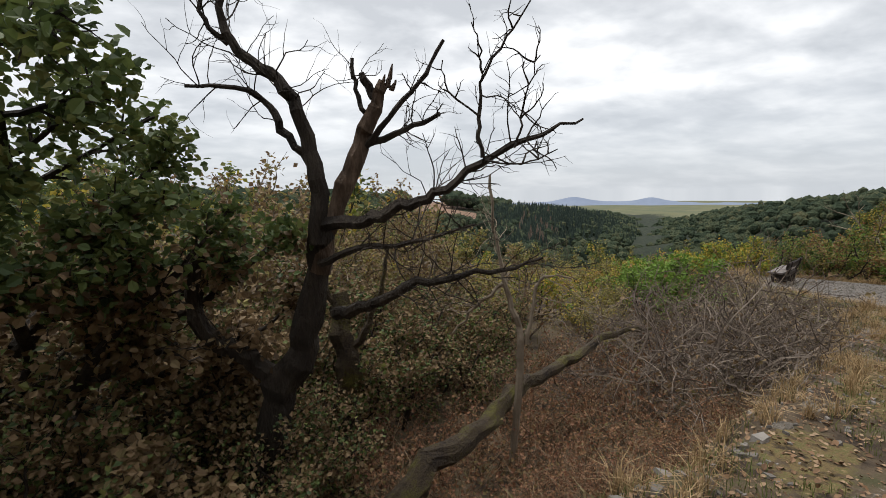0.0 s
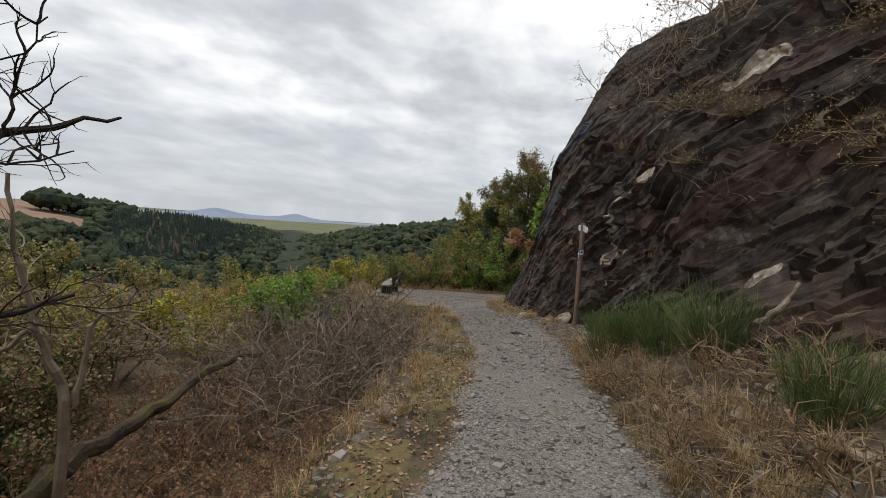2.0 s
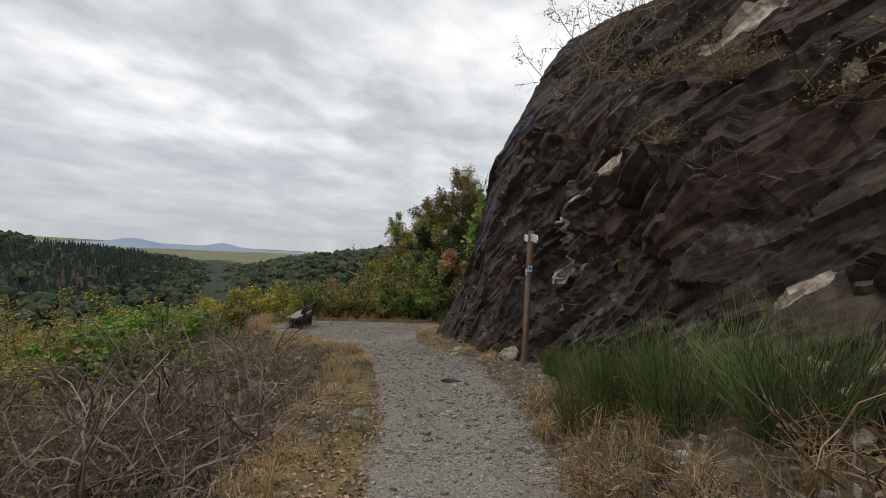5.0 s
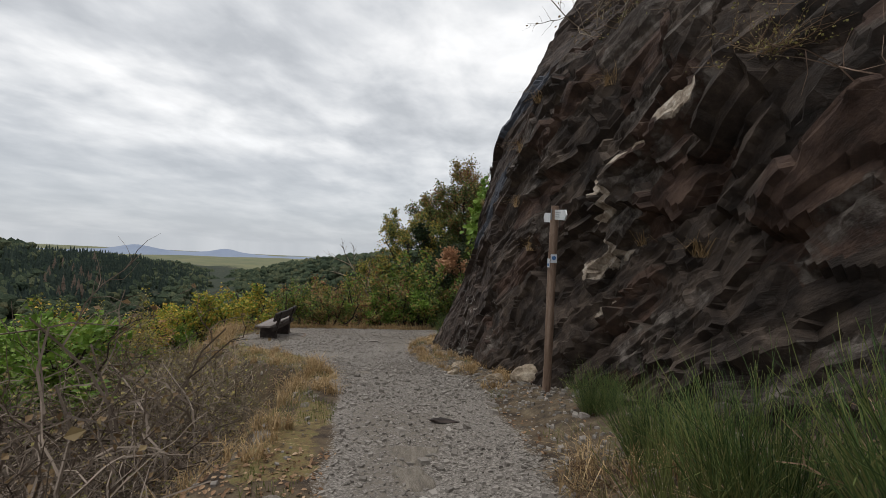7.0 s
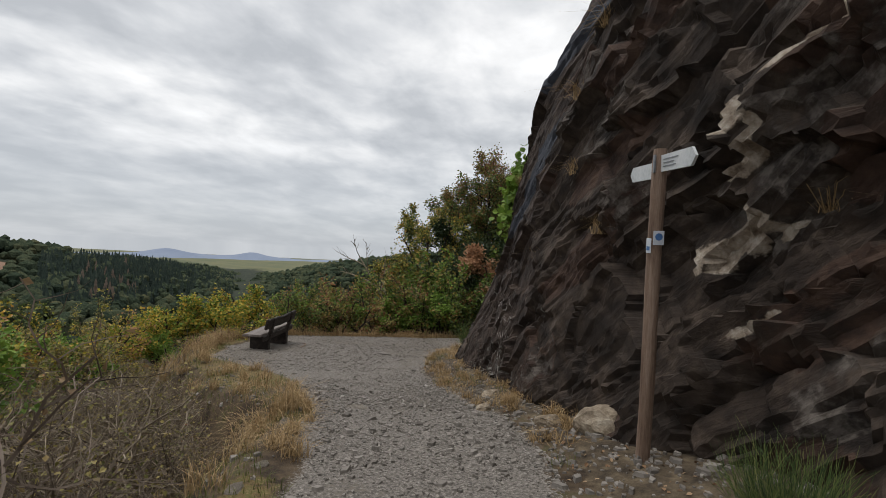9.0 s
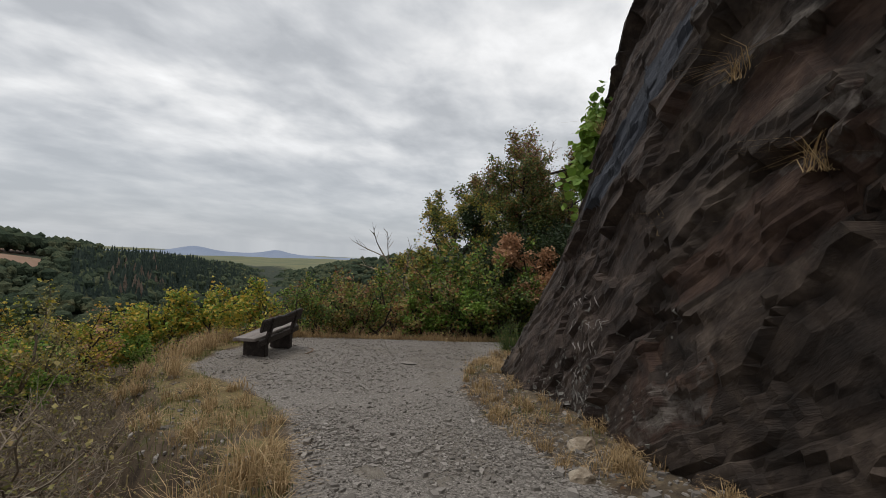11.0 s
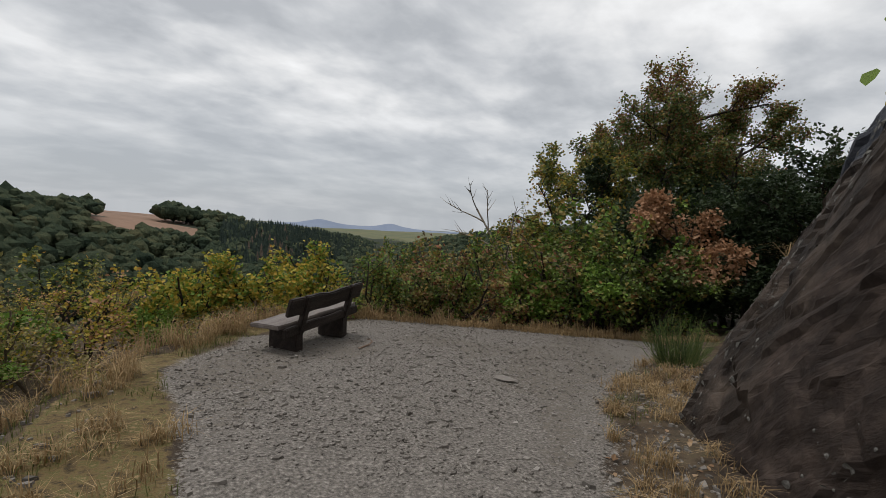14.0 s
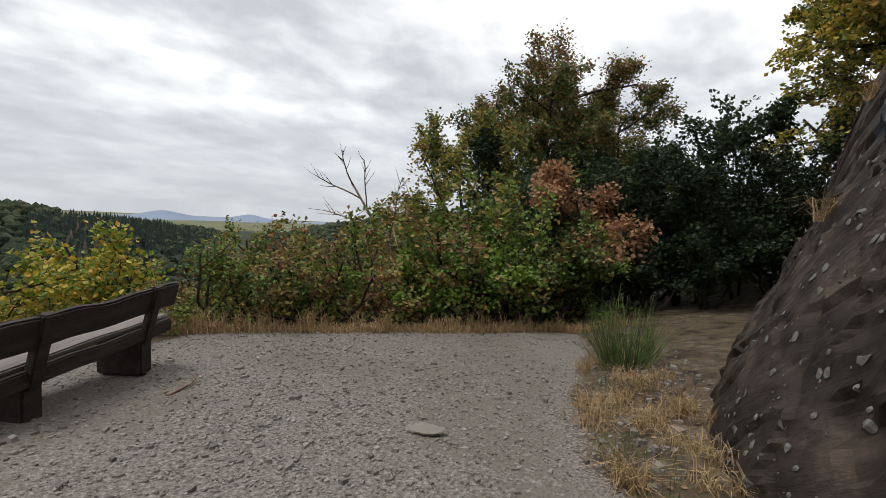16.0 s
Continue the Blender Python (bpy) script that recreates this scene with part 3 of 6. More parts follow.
M_GROUND = attribute_material("ground_soil", [
    (None, [(0.028, 0.020, 0.014), (0.065, 0.046, 0.030), (0.110, 0.080, 0.050), (0.070, 0.066, 0.030)], 3.0),
    ("litter", [(0.036, 0.027, 0.019), (0.085, 0.064, 0.042), (0.165, 0.128, 0.082)], 6.0),
    ("moss", [(0.036, 0.026, 0.015), (0.095, 0.068, 0.032), (0.165, 0.116, 0.052), (0.105, 0.098, 0.034), (0.290, 0.200, 0.105)], 12.0),
    ("gravel", [(0.055, 0.049, 0.043), (0.135, 0.120, 0.106), (0.205, 0.184, 0.163), (0.340, 0.310, 0.277)], 42.0),
    ("dirt", [(0.080, 0.067, 0.054), (0.125, 0.107, 0.088), (0.180, 0.157, 0.131)], 16.0),
    ("ploughed", [(0.20, 0.125, 0.085), (0.26, 0.165, 0.115)], 0.05),
    ("meadow", [(0.090, 0.104, 0.056), (0.165, 0.158, 0.080)], 0.006),
    ("shaded_woodland", [(0.012, 0.018, 0.011), (0.025, 0.033, 0.020), (0.040, 0.046, 0.027)], 0.25)], 0.6)
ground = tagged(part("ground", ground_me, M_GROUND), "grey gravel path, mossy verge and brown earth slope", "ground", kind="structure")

# ---- far mountains on the horizon, haze put into their colour ----
az = np.radians(np.linspace(20, -50, 160))
deg = np.degrees(az)
peak = -1.52 + 0.66 * np.exp(-np.abs((deg + 15.8) / 2.3) ** 1.7) + 0.56 * np.exp(-np.abs((deg + 24.3) / 1.7) ** 1.6) + 0.14 * np.exp(-((deg + 20) / 7.5) ** 2)
peak = peak + 0.07 * fractal(deg * 0.6, deg * 0, 3, 61)
rows_r = np.array([3750, 4000, 4200, 4400])
rows_k = np.array([0, 0.45, 0.8, 1.0])
MZ = -165 + (4300 * np.tan(np.radians(peak)) + 165)[:, None] * rows_k[None]
MX, MY = -np.sin(az)[:, None] * rows_r[None], np.cos(az)[:, None] * rows_r[None]
geo = Geo()
geo.add(np.stack([MX, MY, MZ], -1), grid_faces(160, 4))
tagged(part("backdrop", geo.mesh("mountains", True), M_HAZY_HILLS), "two cone hills on the far horizon, haze blue painted into their colour", "mountains", kind="structure")

# ---- the rock face ----
def rock_relief(s, h):
    """How far slabs stand out; the bedding climbs towards the south."""
    wx, wy = 0.18 * fractal(s * 1.2, h * 1.2, 3, 71), 0.18 * fractal(s * 1.2, h * 1.2, 3, 75)
    a, b = (s + wx) * 0.80 - (h + wy) * 0.60, (s + wx) * 0.60 + (h + wy) * 0.80
    out = 0.36 * fractal(s * 0.45, h * 0.45, 2, 81)
    busy = np.clip(0.55 + 1.3 * fractal(a * 0.35, b * 0.8, 2, 91), 0.1, 1.3)
    # plates: each juts out at its lower edge and falls back upwards, broken along the bedding
    for k, ka, amp, seed in ((0.62, 0.36, 0.38, 101), (1.5, 0.7, 0.30, 111), (3.6, 1.5, 0.19, 121)):
        q = b * k + 1.5 * fractal(a * 0.4 * ka, b * 0.33 * k, 2, seed + 5)
        n = np.floor(q)
        up = q - n
        jump = 0.10 + 0.05 * k
        up = np.where(up > 1 - jump, (1 - up) / jump * (1 - jump), up)
        c = a * ka + 7.0 * hashed(n, n * 0 + seed) + 0.7 * vnoise(b * k * 1.3, a * ka * 2, seed + 7)
        m = np.floor(c)
        r1, r2 = hashed(n, m, n * 0 + seed + 1), hashed(n, m, n * 0 + seed + 2)
        out = out + amp * (0.3 + 0.7 * busy) * ((1.1 * r1 * r1) * (1 - up) ** 0.7 + 0.55 * (r2 - 0.5) + 0.6 * (r1 - 0.5) * (c - m - 0.5)) - amp * 0.3
    for ka, kb, amp, tilt, seed in ((0.7, 1.3, 0.16, 0.34, 161), (1.9, 3.6, 0.10, 0.20, 171)):
        ox, oy, r1, r2, gap = cells(a * ka + 0.3 * fractal(a, b * 2, 2, seed), b * kb, seed)
        out = out + amp * (r1 - 0.5) + tilt * (ox * (r2 - 0.5) + oy * (r1 - 0.45))
    out = out + 0.022 * fractal(a * 4, b * 12, 3, 131)
    # the smooth slab at the north end
    calm = (0.75 * smooth(10.8, 12.6, s + 0.4 * (1.5 - h)) + 0.25 * smooth(13.4, 14.4, s)) * (1 - 0.25 * smooth(19.0, 21.0, s))
    return (out + 0.16) * (1 - 0.66 * calm) * (1 - 0.35 * smooth(7.5, 5.0, s))


# the mesh follows the bedding, so that plate edges run along its rows
ra, rb = np.arange(-7.0, 20.6, 0.056), np.arange(-1.0, 23.2, 0.035)
RA, RB = np.meshgrid(ra, rb, indexing="ij")
RS, RH = 0.80 * RA + 0.60 * RB, -0.60 * RA + 0.80 * RB


def rock_point(s, h, proud=0.0):
    d = rock_d(s, h) + 0.0
    for k in (0.35, -0.35):
        d = d + rock_d(s + k, h) + rock_d(s, h + k)
    d = d / 5
    rel = rock_relief(s, h) + proud
    lean = np.clip((rock_d(s, h + 0.3) - rock_d(s, h - 0.3)) / 0.6, 0, 1.5)
    n = np.sqrt(1 + lean ** 2)
    x, y = xy(s + 0 * d, d - rel / n)
    return np.stack([x, y, base_z(s) + h + rel * lean / n], -1)


geo = Geo()
inside = ((RS > -0.5) & (RS < 25) & (RH > -0.8) & (RH < 9.0)).ravel()
rock_f = grid_faces(len(ra), len(rb))[:, ::-1]
rock_f = rock_f[inside[rock_f].all(1)]
used = np.zeros(inside.size, bool)
used[rock_f] = True
remap = np.cumsum(used) - 1
RS, RH = RS.ravel()[used], RH.ravel()[used]
geo.add(rock_point(RS, RH), remap[rock_f])
rock_me = geo.mesh("rock_face")
vein = np.zeros(RS.shape)


def vein_mask(points, width):
    for (s0, h0), (s1, h1) in zip(points[:-1], points[1:]):
        t = np.clip(((RS - s0) * (s1 - s0) + (RH - h0) * (h1 - h0)) / ((s1 - s0) ** 2 + (h1 - h0) ** 2), 0, 1)
        dist = np.hypot(RS - s0 - t * (s1 - s0), RH - h0 - t * (h1 - h0)) + 0.17 * fractal((RS * 0.8 - RH * 0.6) * 2.2, (RS * 0.6 + RH * 0.8) * 7, 3, 141)
        vein[:] = np.maximum(vein, smooth(width, width * 0.4, dist))


vein_mask([(10.98, 2.80), (10.55, 2.97), (10.3, 3.13)], 0.19)
vein_mask([(10.3, 3.13), (10.1, 3.25), (9.7, 3.32)], 0.17)
vein_mask([(11.32, 1.72), (11.05, 1.79), (10.74, 1.97)], 0.145)
vein_mask([(10.92, 2.42), (10.66, 2.62)], 0.11)
vein_mask([(10.75, 1.12), (10.56, 1.24)], 0.13)
vein_mask([(9.2, 4.9), (8.8, 5.4)], 0.12)
vein_mask([(7.6, 3.9), (7.2, 4.0)], 0.14)
vein_mask([(7.2, 1.6), (7.0, 1.7)], 0.12)
at = rock_me.attributes.new("vein", "FLOAT", "POINT")
at.data.foreach_set("value", vein.astype(np.float32).ravel())
bed = np.stack([RS * 0.80 - RH * 0.60, (RS * 0.60 + RH * 0.80) * 3.2 + 0.8 * fractal(RS, RH, 2, 181), RS * 0], -1)
at = rock_me.attributes.new("bed", "FLOAT_VECTOR", "POINT")
at.data.foreach_set("vector", bed.astype(np.float32).ravel())
slate = cells((RS * 0.8 - RH * 0.6) * 0.55, (RS * 0.6 + RH * 0.8) * 1.5, 101)[2]
at = rock_me.attributes.new("blue_slab", "FLOAT", "POINT")
at.data.foreach_set("value", smooth(0.93, 0.95, slate).astype(np.float32).ravel())
plate = cells((RS * 0.8 - RH * 0.6) * 0.9, (RS * 0.6 + RH * 0.8) * 2.6, 191)
for name, w in (("pale_slab", 0.6 * smooth(0.80, 0.85, plate[2])), ("rusty", smooth(0.72, 0.78, plate[3]))):
    at = rock_me.attributes.new(name, "FLOAT", "POINT")
    at.data.foreach_set("value", (w * (0.8 - 0.55 * smooth(13.2, 14.2, RS))).astype(np.float32).ravel())
at = rock_me.attributes.new("dark_slab", "FLOAT", "POINT")
at.data.foreach_set("value", (0.95 * smooth(13.2, 14.2, RS + 0.3 * fractal(RS, RH, 2, 195)) * (1 - smooth(16.0, 16.9, RS))).astype(np.float32).ravel())
earth = smooth(7.8, 5.5, RS) * smooth(-0.25, 0.1, fractal(RS * 0.8, RH * 0.8, 3, 151))
at = rock_me.attributes.new("earth", "FLOAT", "POINT")
at.data.foreach_set("value", earth.astype(np.float32).ravel())
M_ROCK = attribute_material("slate_rock", [
    (None, [(0.015, 0.0113, 0.0094), (0.030, 0.0222, 0.0178), (0.052, 0.0380, 0.0295), (0.098, 0.074, 0.058)], 2.6),
    ("earth", [(0.020, 0.014, 0.011), (0.048, 0.034, 0.025), (0.085, 0.064, 0.046)], 3.0),
    ("rusty", [(0.020, 0.013, 0.010), (0.052, 0.031, 0.023), (0.088, 0.055, 0.040)], 4.0),
    ("pale_slab", [(0.030, 0.025, 0.022), (0.062, 0.052, 0.045), (0.140, 0.120, 0.104)], 5.0),
    ("dark_slab", [(0.018, 0.0128, 0.0105), (0.042, 0.0300, 0.0245), (0.085, 0.0620, 0.0500)], 4.0),
    ("blue_slab", [(0.030, 0.032, 0.040), (0.060, 0.066, 0.082)], 3.0),
    ("vein", [(0.13, 0.095, 0.068), (0.31, 0.255, 0.200), (0.54, 0.48, 0.41)], 7.0)], 1.3, "bed", 0.70, 0.20)
tagged(part("rock_face", rock_me, M_ROCK), "dark brown layered slate cliff with pale quartz veins", "cliff", kind="structure")


def rock_at(s, h, proud=0.0):
    return Vector(rock_point(np.array([float(s)]), np.array([float(h)]), proud)[0])


def on_ground(s, d):
    x, y = xy(s, d)
    return float(x), float(y), float(ground_z(x, y))


# ---- plants ----
def crowned(name, m, rows, leaf_sets, label, category, wood=M_BARK, group="", kind="", stem="trunk"):
    """A woody plant: its trunk with limbs, and one crown of leaves per leaf set."""
    ob = thing(name, m, label, category, group, kind)
    part(stem, wood_geo(rows), wood, ob)
    for g, mat, text in leaf_sets:
        part("crown", g, mat, ob, text)
    return ob


def bush_rows(rng, height, spreadness, stems):
    rows = []
    for i in range(stems):
        a = rng.uniform(0, 6.28)
        lean = rng.uniform(0.15, spreadness)
        rows += grow(rng, (0.12 * math.cos(a), 0.12 * math.sin(a), -0.15), (lean * math.cos(a), lean * math.sin(a), 1.0), height * rng.uniform(0.7, 1.05), 0.022 * height ** 0.7,
                     2, children=4, spread=0.8, gnarl=0.2, lift=0.05, shrink=0.55, first=0.25)
    return rows


def make_bush(seed, height, spreadness, stems, sets, label, category, m, name="bush", wood=M_BARK, group="", stem="stem"):
    """sets: (material, leaf count, size low, size high, jitter, word)"""
    rng = np.random.default_rng(seed)
    rows = bush_rows(rng, height, spreadness, stems)
    made = []
    for mat, count, lo, hi, jit, word in sets:
        g = Geo()
        at, out = twig_points(rng, rows, 1, int(count * 1.15), jit * 0.7)
        leaves(g, rng, at, (lo * 0.85, hi * 0.85), flat=0.35, droop=0.25, out=out, small=True)
        made.append((g, mat, word))
    return crowned(name, m, rows, made, label, category, wood, group, "", stem)


def placed(s, d, turn=0.0, size=1.0, sink=0.0, tall=1.0):
    x, y, z = on_ground(s, d)
    return Matrix.LocRotScale((x, y, z - sink), Euler((0, 0, turn)), (size, size, size * tall))


def make_thicket(seed, canes, reach, height, mat, m, label, name="bramble", leaf=None, category="bramble", group=""):
    """Arching canes from one root, with side twigs."""
    rng = np.random.default_rng(seed)
    ob = thing(name, m, label, category, group)
    clumps, lg, pts_all = [Geo() for _ in range(4)], Geo(), []
    for i in range(canes):
        a = rng.uniform(0, 6.28)
        g = clumps[int(a / 6.2832 * 4) % 4]
        r0 = reach * 0.75 * math.sqrt(rng.random())
        start = np.array([r0 * math.cos(a), r0 * math.sin(a), -0.1])
        b = a + rng.normal(0, 1.2)
        lean = rng.uniform(0.2, 2.2)
        ln = height * rng.uniform(0.5, 1.6)
        pts = wander(rng, start, (lean * math.cos(b), lean * math.sin(b), 1.0), ln, 4, 0.36, -0.16)
        pts[:, 2] = np.maximum(pts[:, 2], -0.1)
        rad = rng.uniform(0.0035, 0.0085)
        tube(g, pts, np.linspace(rad, rad * 0.35, len(pts)), 3)
        pts_all.append(pts)
        for _ in range(2):
            k = rng.integers(1, len(pts) - 1)
            tw = wander(rng, pts[k], rng.normal(0, 1, 3) + np.array([0, 0, 0.3]), ln * rng.uniform(0.2, 0.5), 2, 0.35, 0)
            tube(g, tw, np.linspace(rad * 0.6, rad * 0.25, len(tw)), 3)
            pts_all.append(tw)
    for g in clumps:
        if g.n:
            part("cane_clump", g, mat, ob)
    if leaf:
        lmat, count, lo, hi = leaf
        rows = [(p, None, 1) for p in pts_all]
        at, out = twig_points(rng, rows, 0, count, 0.03)
        leaves(lg, rng, at, (lo, hi), flat=0.3, droop=0.3, out=out, small=True)
        part("foliage", lg, lmat, ob)
    return ob


def blades(geo, rng, base, height, width, lean, count_seg=2):
    """Curved blades, one for each base point."""
    n = len(base)
    a = rng.uniform(0, 6.28, n)
    h = rng.uniform(height[0], height[1], n)[:, None]
    dirn = np.stack([np.cos(a), np.sin(a), np.zeros(n)], -1)
    side = np.stack([-np.sin(a), np.cos(a), np.zeros(n)], -1) * (width * rng.uniform(0.7, 1.3, n))[:, None]
    ln = rng.uniform(0.1, lean, n)[:, None]
    up = np.array([0, 0, 1.0])
    p1 = base + h * (0.55 * up + 0.25 * ln * dirn)
    p2 = base + h * ((1 - 0.35 * ln) * up + 0.95 * ln * dirn)
    v = np.stack([base - side, base + side, p1 + side * 0.8, p1 - side * 0.8, p2 + side * 0.15, p2 - side * 0.15], 1)
    f = np.array([(0, 1, 2, 3), (3, 2, 4, 5)])[None] + (np.arange(n) * 6)[:, None, None]
    geo.add(v.reshape(-1, 3), f.reshape(-1, 4))


def make_tuft(seed, count, radius, height, width, lean, mat, m, label, name="grass_tuft", category="grass", group=""):
    rng = np.random.default_rng(seed)
    g = Geo()
    a, r = rng.uniform(0, 6.28, count), radius * np.sqrt(rng.random(count))
    blades(g, rng, np.stack([r * np.cos(a), r * np.sin(a), np.full(count, -0.03)], -1), height, width, lean)
    ob = part(name, g, mat)
    ob.matrix_world = m
    return tagged(ob, label, category, group)


# the rock's end and the bend: oaks and hedge
def make_tree(seed, height, crown_r, sets, label, category, m, name="tree", trunk_r=0.12, lean=(0, 0), first=0.28, children=7, levels=3):
    rng = np.random.default_rng(seed)
    rows = grow(rng, (0, 0, -0.3), (lean[0], lean[1], 1), height * 0.92, trunk_r, levels, children=children, spread=0.85, gnarl=0.09, lift=0.06, shrink=crown_r / height * 1.35, first=first)
    made = []
    for mat, count, lo, hi, jit, word, zlo, zhi in sets:
        count, jit, lo, hi = int(count * 1.8), jit * 0.5, lo * 0.8, hi * 0.8
        at, out = twig_points(rng, rows, 2, int(count * 2.2), jit)
        keep = (at[:, 2] > zlo * height) & (at[:, 2] < zhi * height)
        at, out = at[keep][:count], out[keep][:count]
        g = Geo()
        leaves(g, rng, at, (lo, hi), flat=0.35, droop=0.3, out=out, small=True)
        made.append((g, mat, word))
    return crowned(name, m, rows, made, label, category)


oak = make_tree(3, 9.4, 3.6, [(M_GREEN, 8600, 0.10, 0.17, 0.24, "green oak leaves", 0.1, 0.85), (M_MIXED, 5600, 0.10, 0.16, 0.24, "turning leaves", 0.25, 1.2), (M_REDDISH, 4600, 0.09, 0.14, 0.22, "reddish leaves", 0.55, 1.2)],
                "oak with green leaves and a reddish top behind the verge", "tree", placed(32.0, 2.4, 0.4, 0.97), trunk_r=0.16, children=8)
oak2 = make_tree(7, 7.6, 2.9, [(M_GREEN, 5000, 0.10, 0.16, 0.22, "green oak leaves", 0.1, 1.2), (M_MIXED, 3000, 0.09, 0.15, 0.22, "turning leaves", 0.2, 1.2), (M_REDDISH, 1200, 0.09, 0.14, 0.2, "reddish leaves", 0.65, 1.2)],
                 "oak with green and turning leaves", "tree", placed(30.0, 5.0, 2.0, 0.84))
rusty = make_tree(11, 3.6, 1.5, [(M_RUST, 3200, 0.12, 0.18, 0.20, "rust brown leaves", 0.42, 1.1), (M_GREEN, 1700, 0.08, 0.14, 0.15, "green leaves", 0.0, 0.5)],
                  "young oak with hanging rust brown leaves", "tree", placed(25.2, 3.2, 1.0, 0.86), trunk_r=0.06)
light_tree = make_tree(15, 5.6, 2.4, [(M_MIXED, 3600, 0.10, 0.16, 0.14, "turning leaves", 0.05, 1.2), (M_YELLOW, 1600, 0.09, 0.15, 0.14, "yellow leaves", 0.2, 1.2), (M_GREEN, 1200, 0.09, 0.15, 0.14, "green leaves", 0.0, 1.2)],
                       "small tree with light green and yellow leaves", "tree", placed(29.5, 0.8, 0.6, 1.0), trunk_r=0.08)
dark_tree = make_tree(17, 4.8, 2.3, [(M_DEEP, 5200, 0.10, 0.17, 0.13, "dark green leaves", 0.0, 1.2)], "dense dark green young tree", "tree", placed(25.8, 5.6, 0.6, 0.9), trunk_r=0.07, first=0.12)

HEDGE, SLOPE = "hedge along the verge", "bushes on the slope"
hedge_a = make_bush(21, 2.2, 0.8, 5, [(M_MIXED, 1300, 0.07, 0.12, 0.10, "turning leaves"), (M_LIME, 800, 0.07, 0.12, 0.1, "fresh leaves"), (M_GREEN, 600, 0.07, 0.12, 0.1, "green leaves")], "hedge bush with turning green and orange leaves", "bush", placed(23.7, -1.0, 0, 1.05), group=HEDGE)
hedge_b = make_bush(22, 2.3, 0.7, 5, [(M_GREEN, 1700, 0.07, 0.12, 0.10, "green leaves"), (M_LIME, 700, 0.07, 0.12, 0.1, "fresh leaves")], "hedge bush with dark green leaves", "bush", placed(23.6, 0.6, 0, 1.0), group=HEDGE)
hedge_c = make_bush(23, 2.1, 0.8, 5, [(M_REDDISH, 900, 0.07, 0.11, 0.10, "reddish leaves"), (M_MIXED, 900, 0.07, 0.11, 0.10, "turning leaves"), (M_OLIVE, 900, 0.06, 0.11, 0.1, "olive leaves")], "hedge bush with reddish and olive leaves", "bush", placed(23.2, -2.3, 0, 1.0), group=HEDGE)
yellow_bush = make_bush(24, 1.9, 0.9, 5, [(M_YELLOW, 1900, 0.07, 0.12, 0.09, "yellow leaves"), (M_LIME, 700, 0.07, 0.12, 0.09, "green leaves")], "bush with yellow green autumn leaves", "bush", placed(19.4, -5.7, 0, 0.9), group=SLOPE)
lime_bush = make_bush(25, 1.6, 0.9, 5, [(M_LIME, 2300, 0.07, 0.12, 0.09, "fresh green leaves")], "bush with fresh green leaves", "bush", placed(10.9, -3.6, 0, 1.15), group=SLOPE)
olive_bush = make_bush(26, 1.9, 0.9, 6, [(M_OLIVE, 1700, 0.06, 0.10, 0.09, "olive leaves"), (M_YELLOW, 500, 0.06, 0.10, 0.09, "yellow leaves")], "thin bush with olive leaves and bare twigs", "bush", placed(13.0, -6.6, 0, 0.75), group=SLOPE, wood=M_TWIG)
sparse_bush = make_bush(27, 2.1, 0.9, 7, [(M_DRY, 1000, 0.06, 0.10, 0.07, "dry leaves"), (M_OLIVE, 500, 0.06, 0.10, 0.07, "olive leaves")], "half bare bush with dry brown leaves", "bush", placed(3.0, -5.4, 0, 1.0), group=SLOPE, wood=M_TWIG)
orange_bush = make_bush(29, 2.0, 0.9, 5, [(M_RUST, 700, 0.06, 0.11, 0.09, "orange leaves"), (M_YELLOW, 1200, 0.06, 0.11, 0.09, "yellow leaves")], "bush with orange and yellow leaves", "bush", placed(12.2, -5.6, 0, 0.6), group=SLOPE)
far_bush = make_bush(30, 2.6, 0.8, 4, [(M_OLIVE, 560, 0.15, 0.24, 0.16, "olive leaves"), (M_MIXED, 350, 0.14, 0.22, 0.16, "turning leaves")], "small tree with olive leaves down the slope", "bush", placed(8.0, -14.0, 0, 1.2), group="trees down the slope")
far_bush2 = make_bush(38, 2.6, 0.8, 4, [(M_GREEN, 600, 0.15, 0.24, 0.16, "green leaves"), (M_YELLOW, 300, 0.14, 0.22, 0.16, "yellow leaves")], "small tree with green and yellow leaves down the slope", "bush", placed(12.0, -15.0, 0, 1.2), group="trees down the slope")
# dark leaf colour stands in for the shade of the hollow under the trees
hedge_shade = make_bush(43, 2.4, 0.8, 5, [(M_DEEP, 3000, 0.09, 0.15, 0.1, "dark green leaves")], "bush with deep green leaves, darkened to imitate shade", "bush", placed(26.2, 3.4, 0, 1.0), group="shaded bushes")
rng = np.random.default_rng(5)
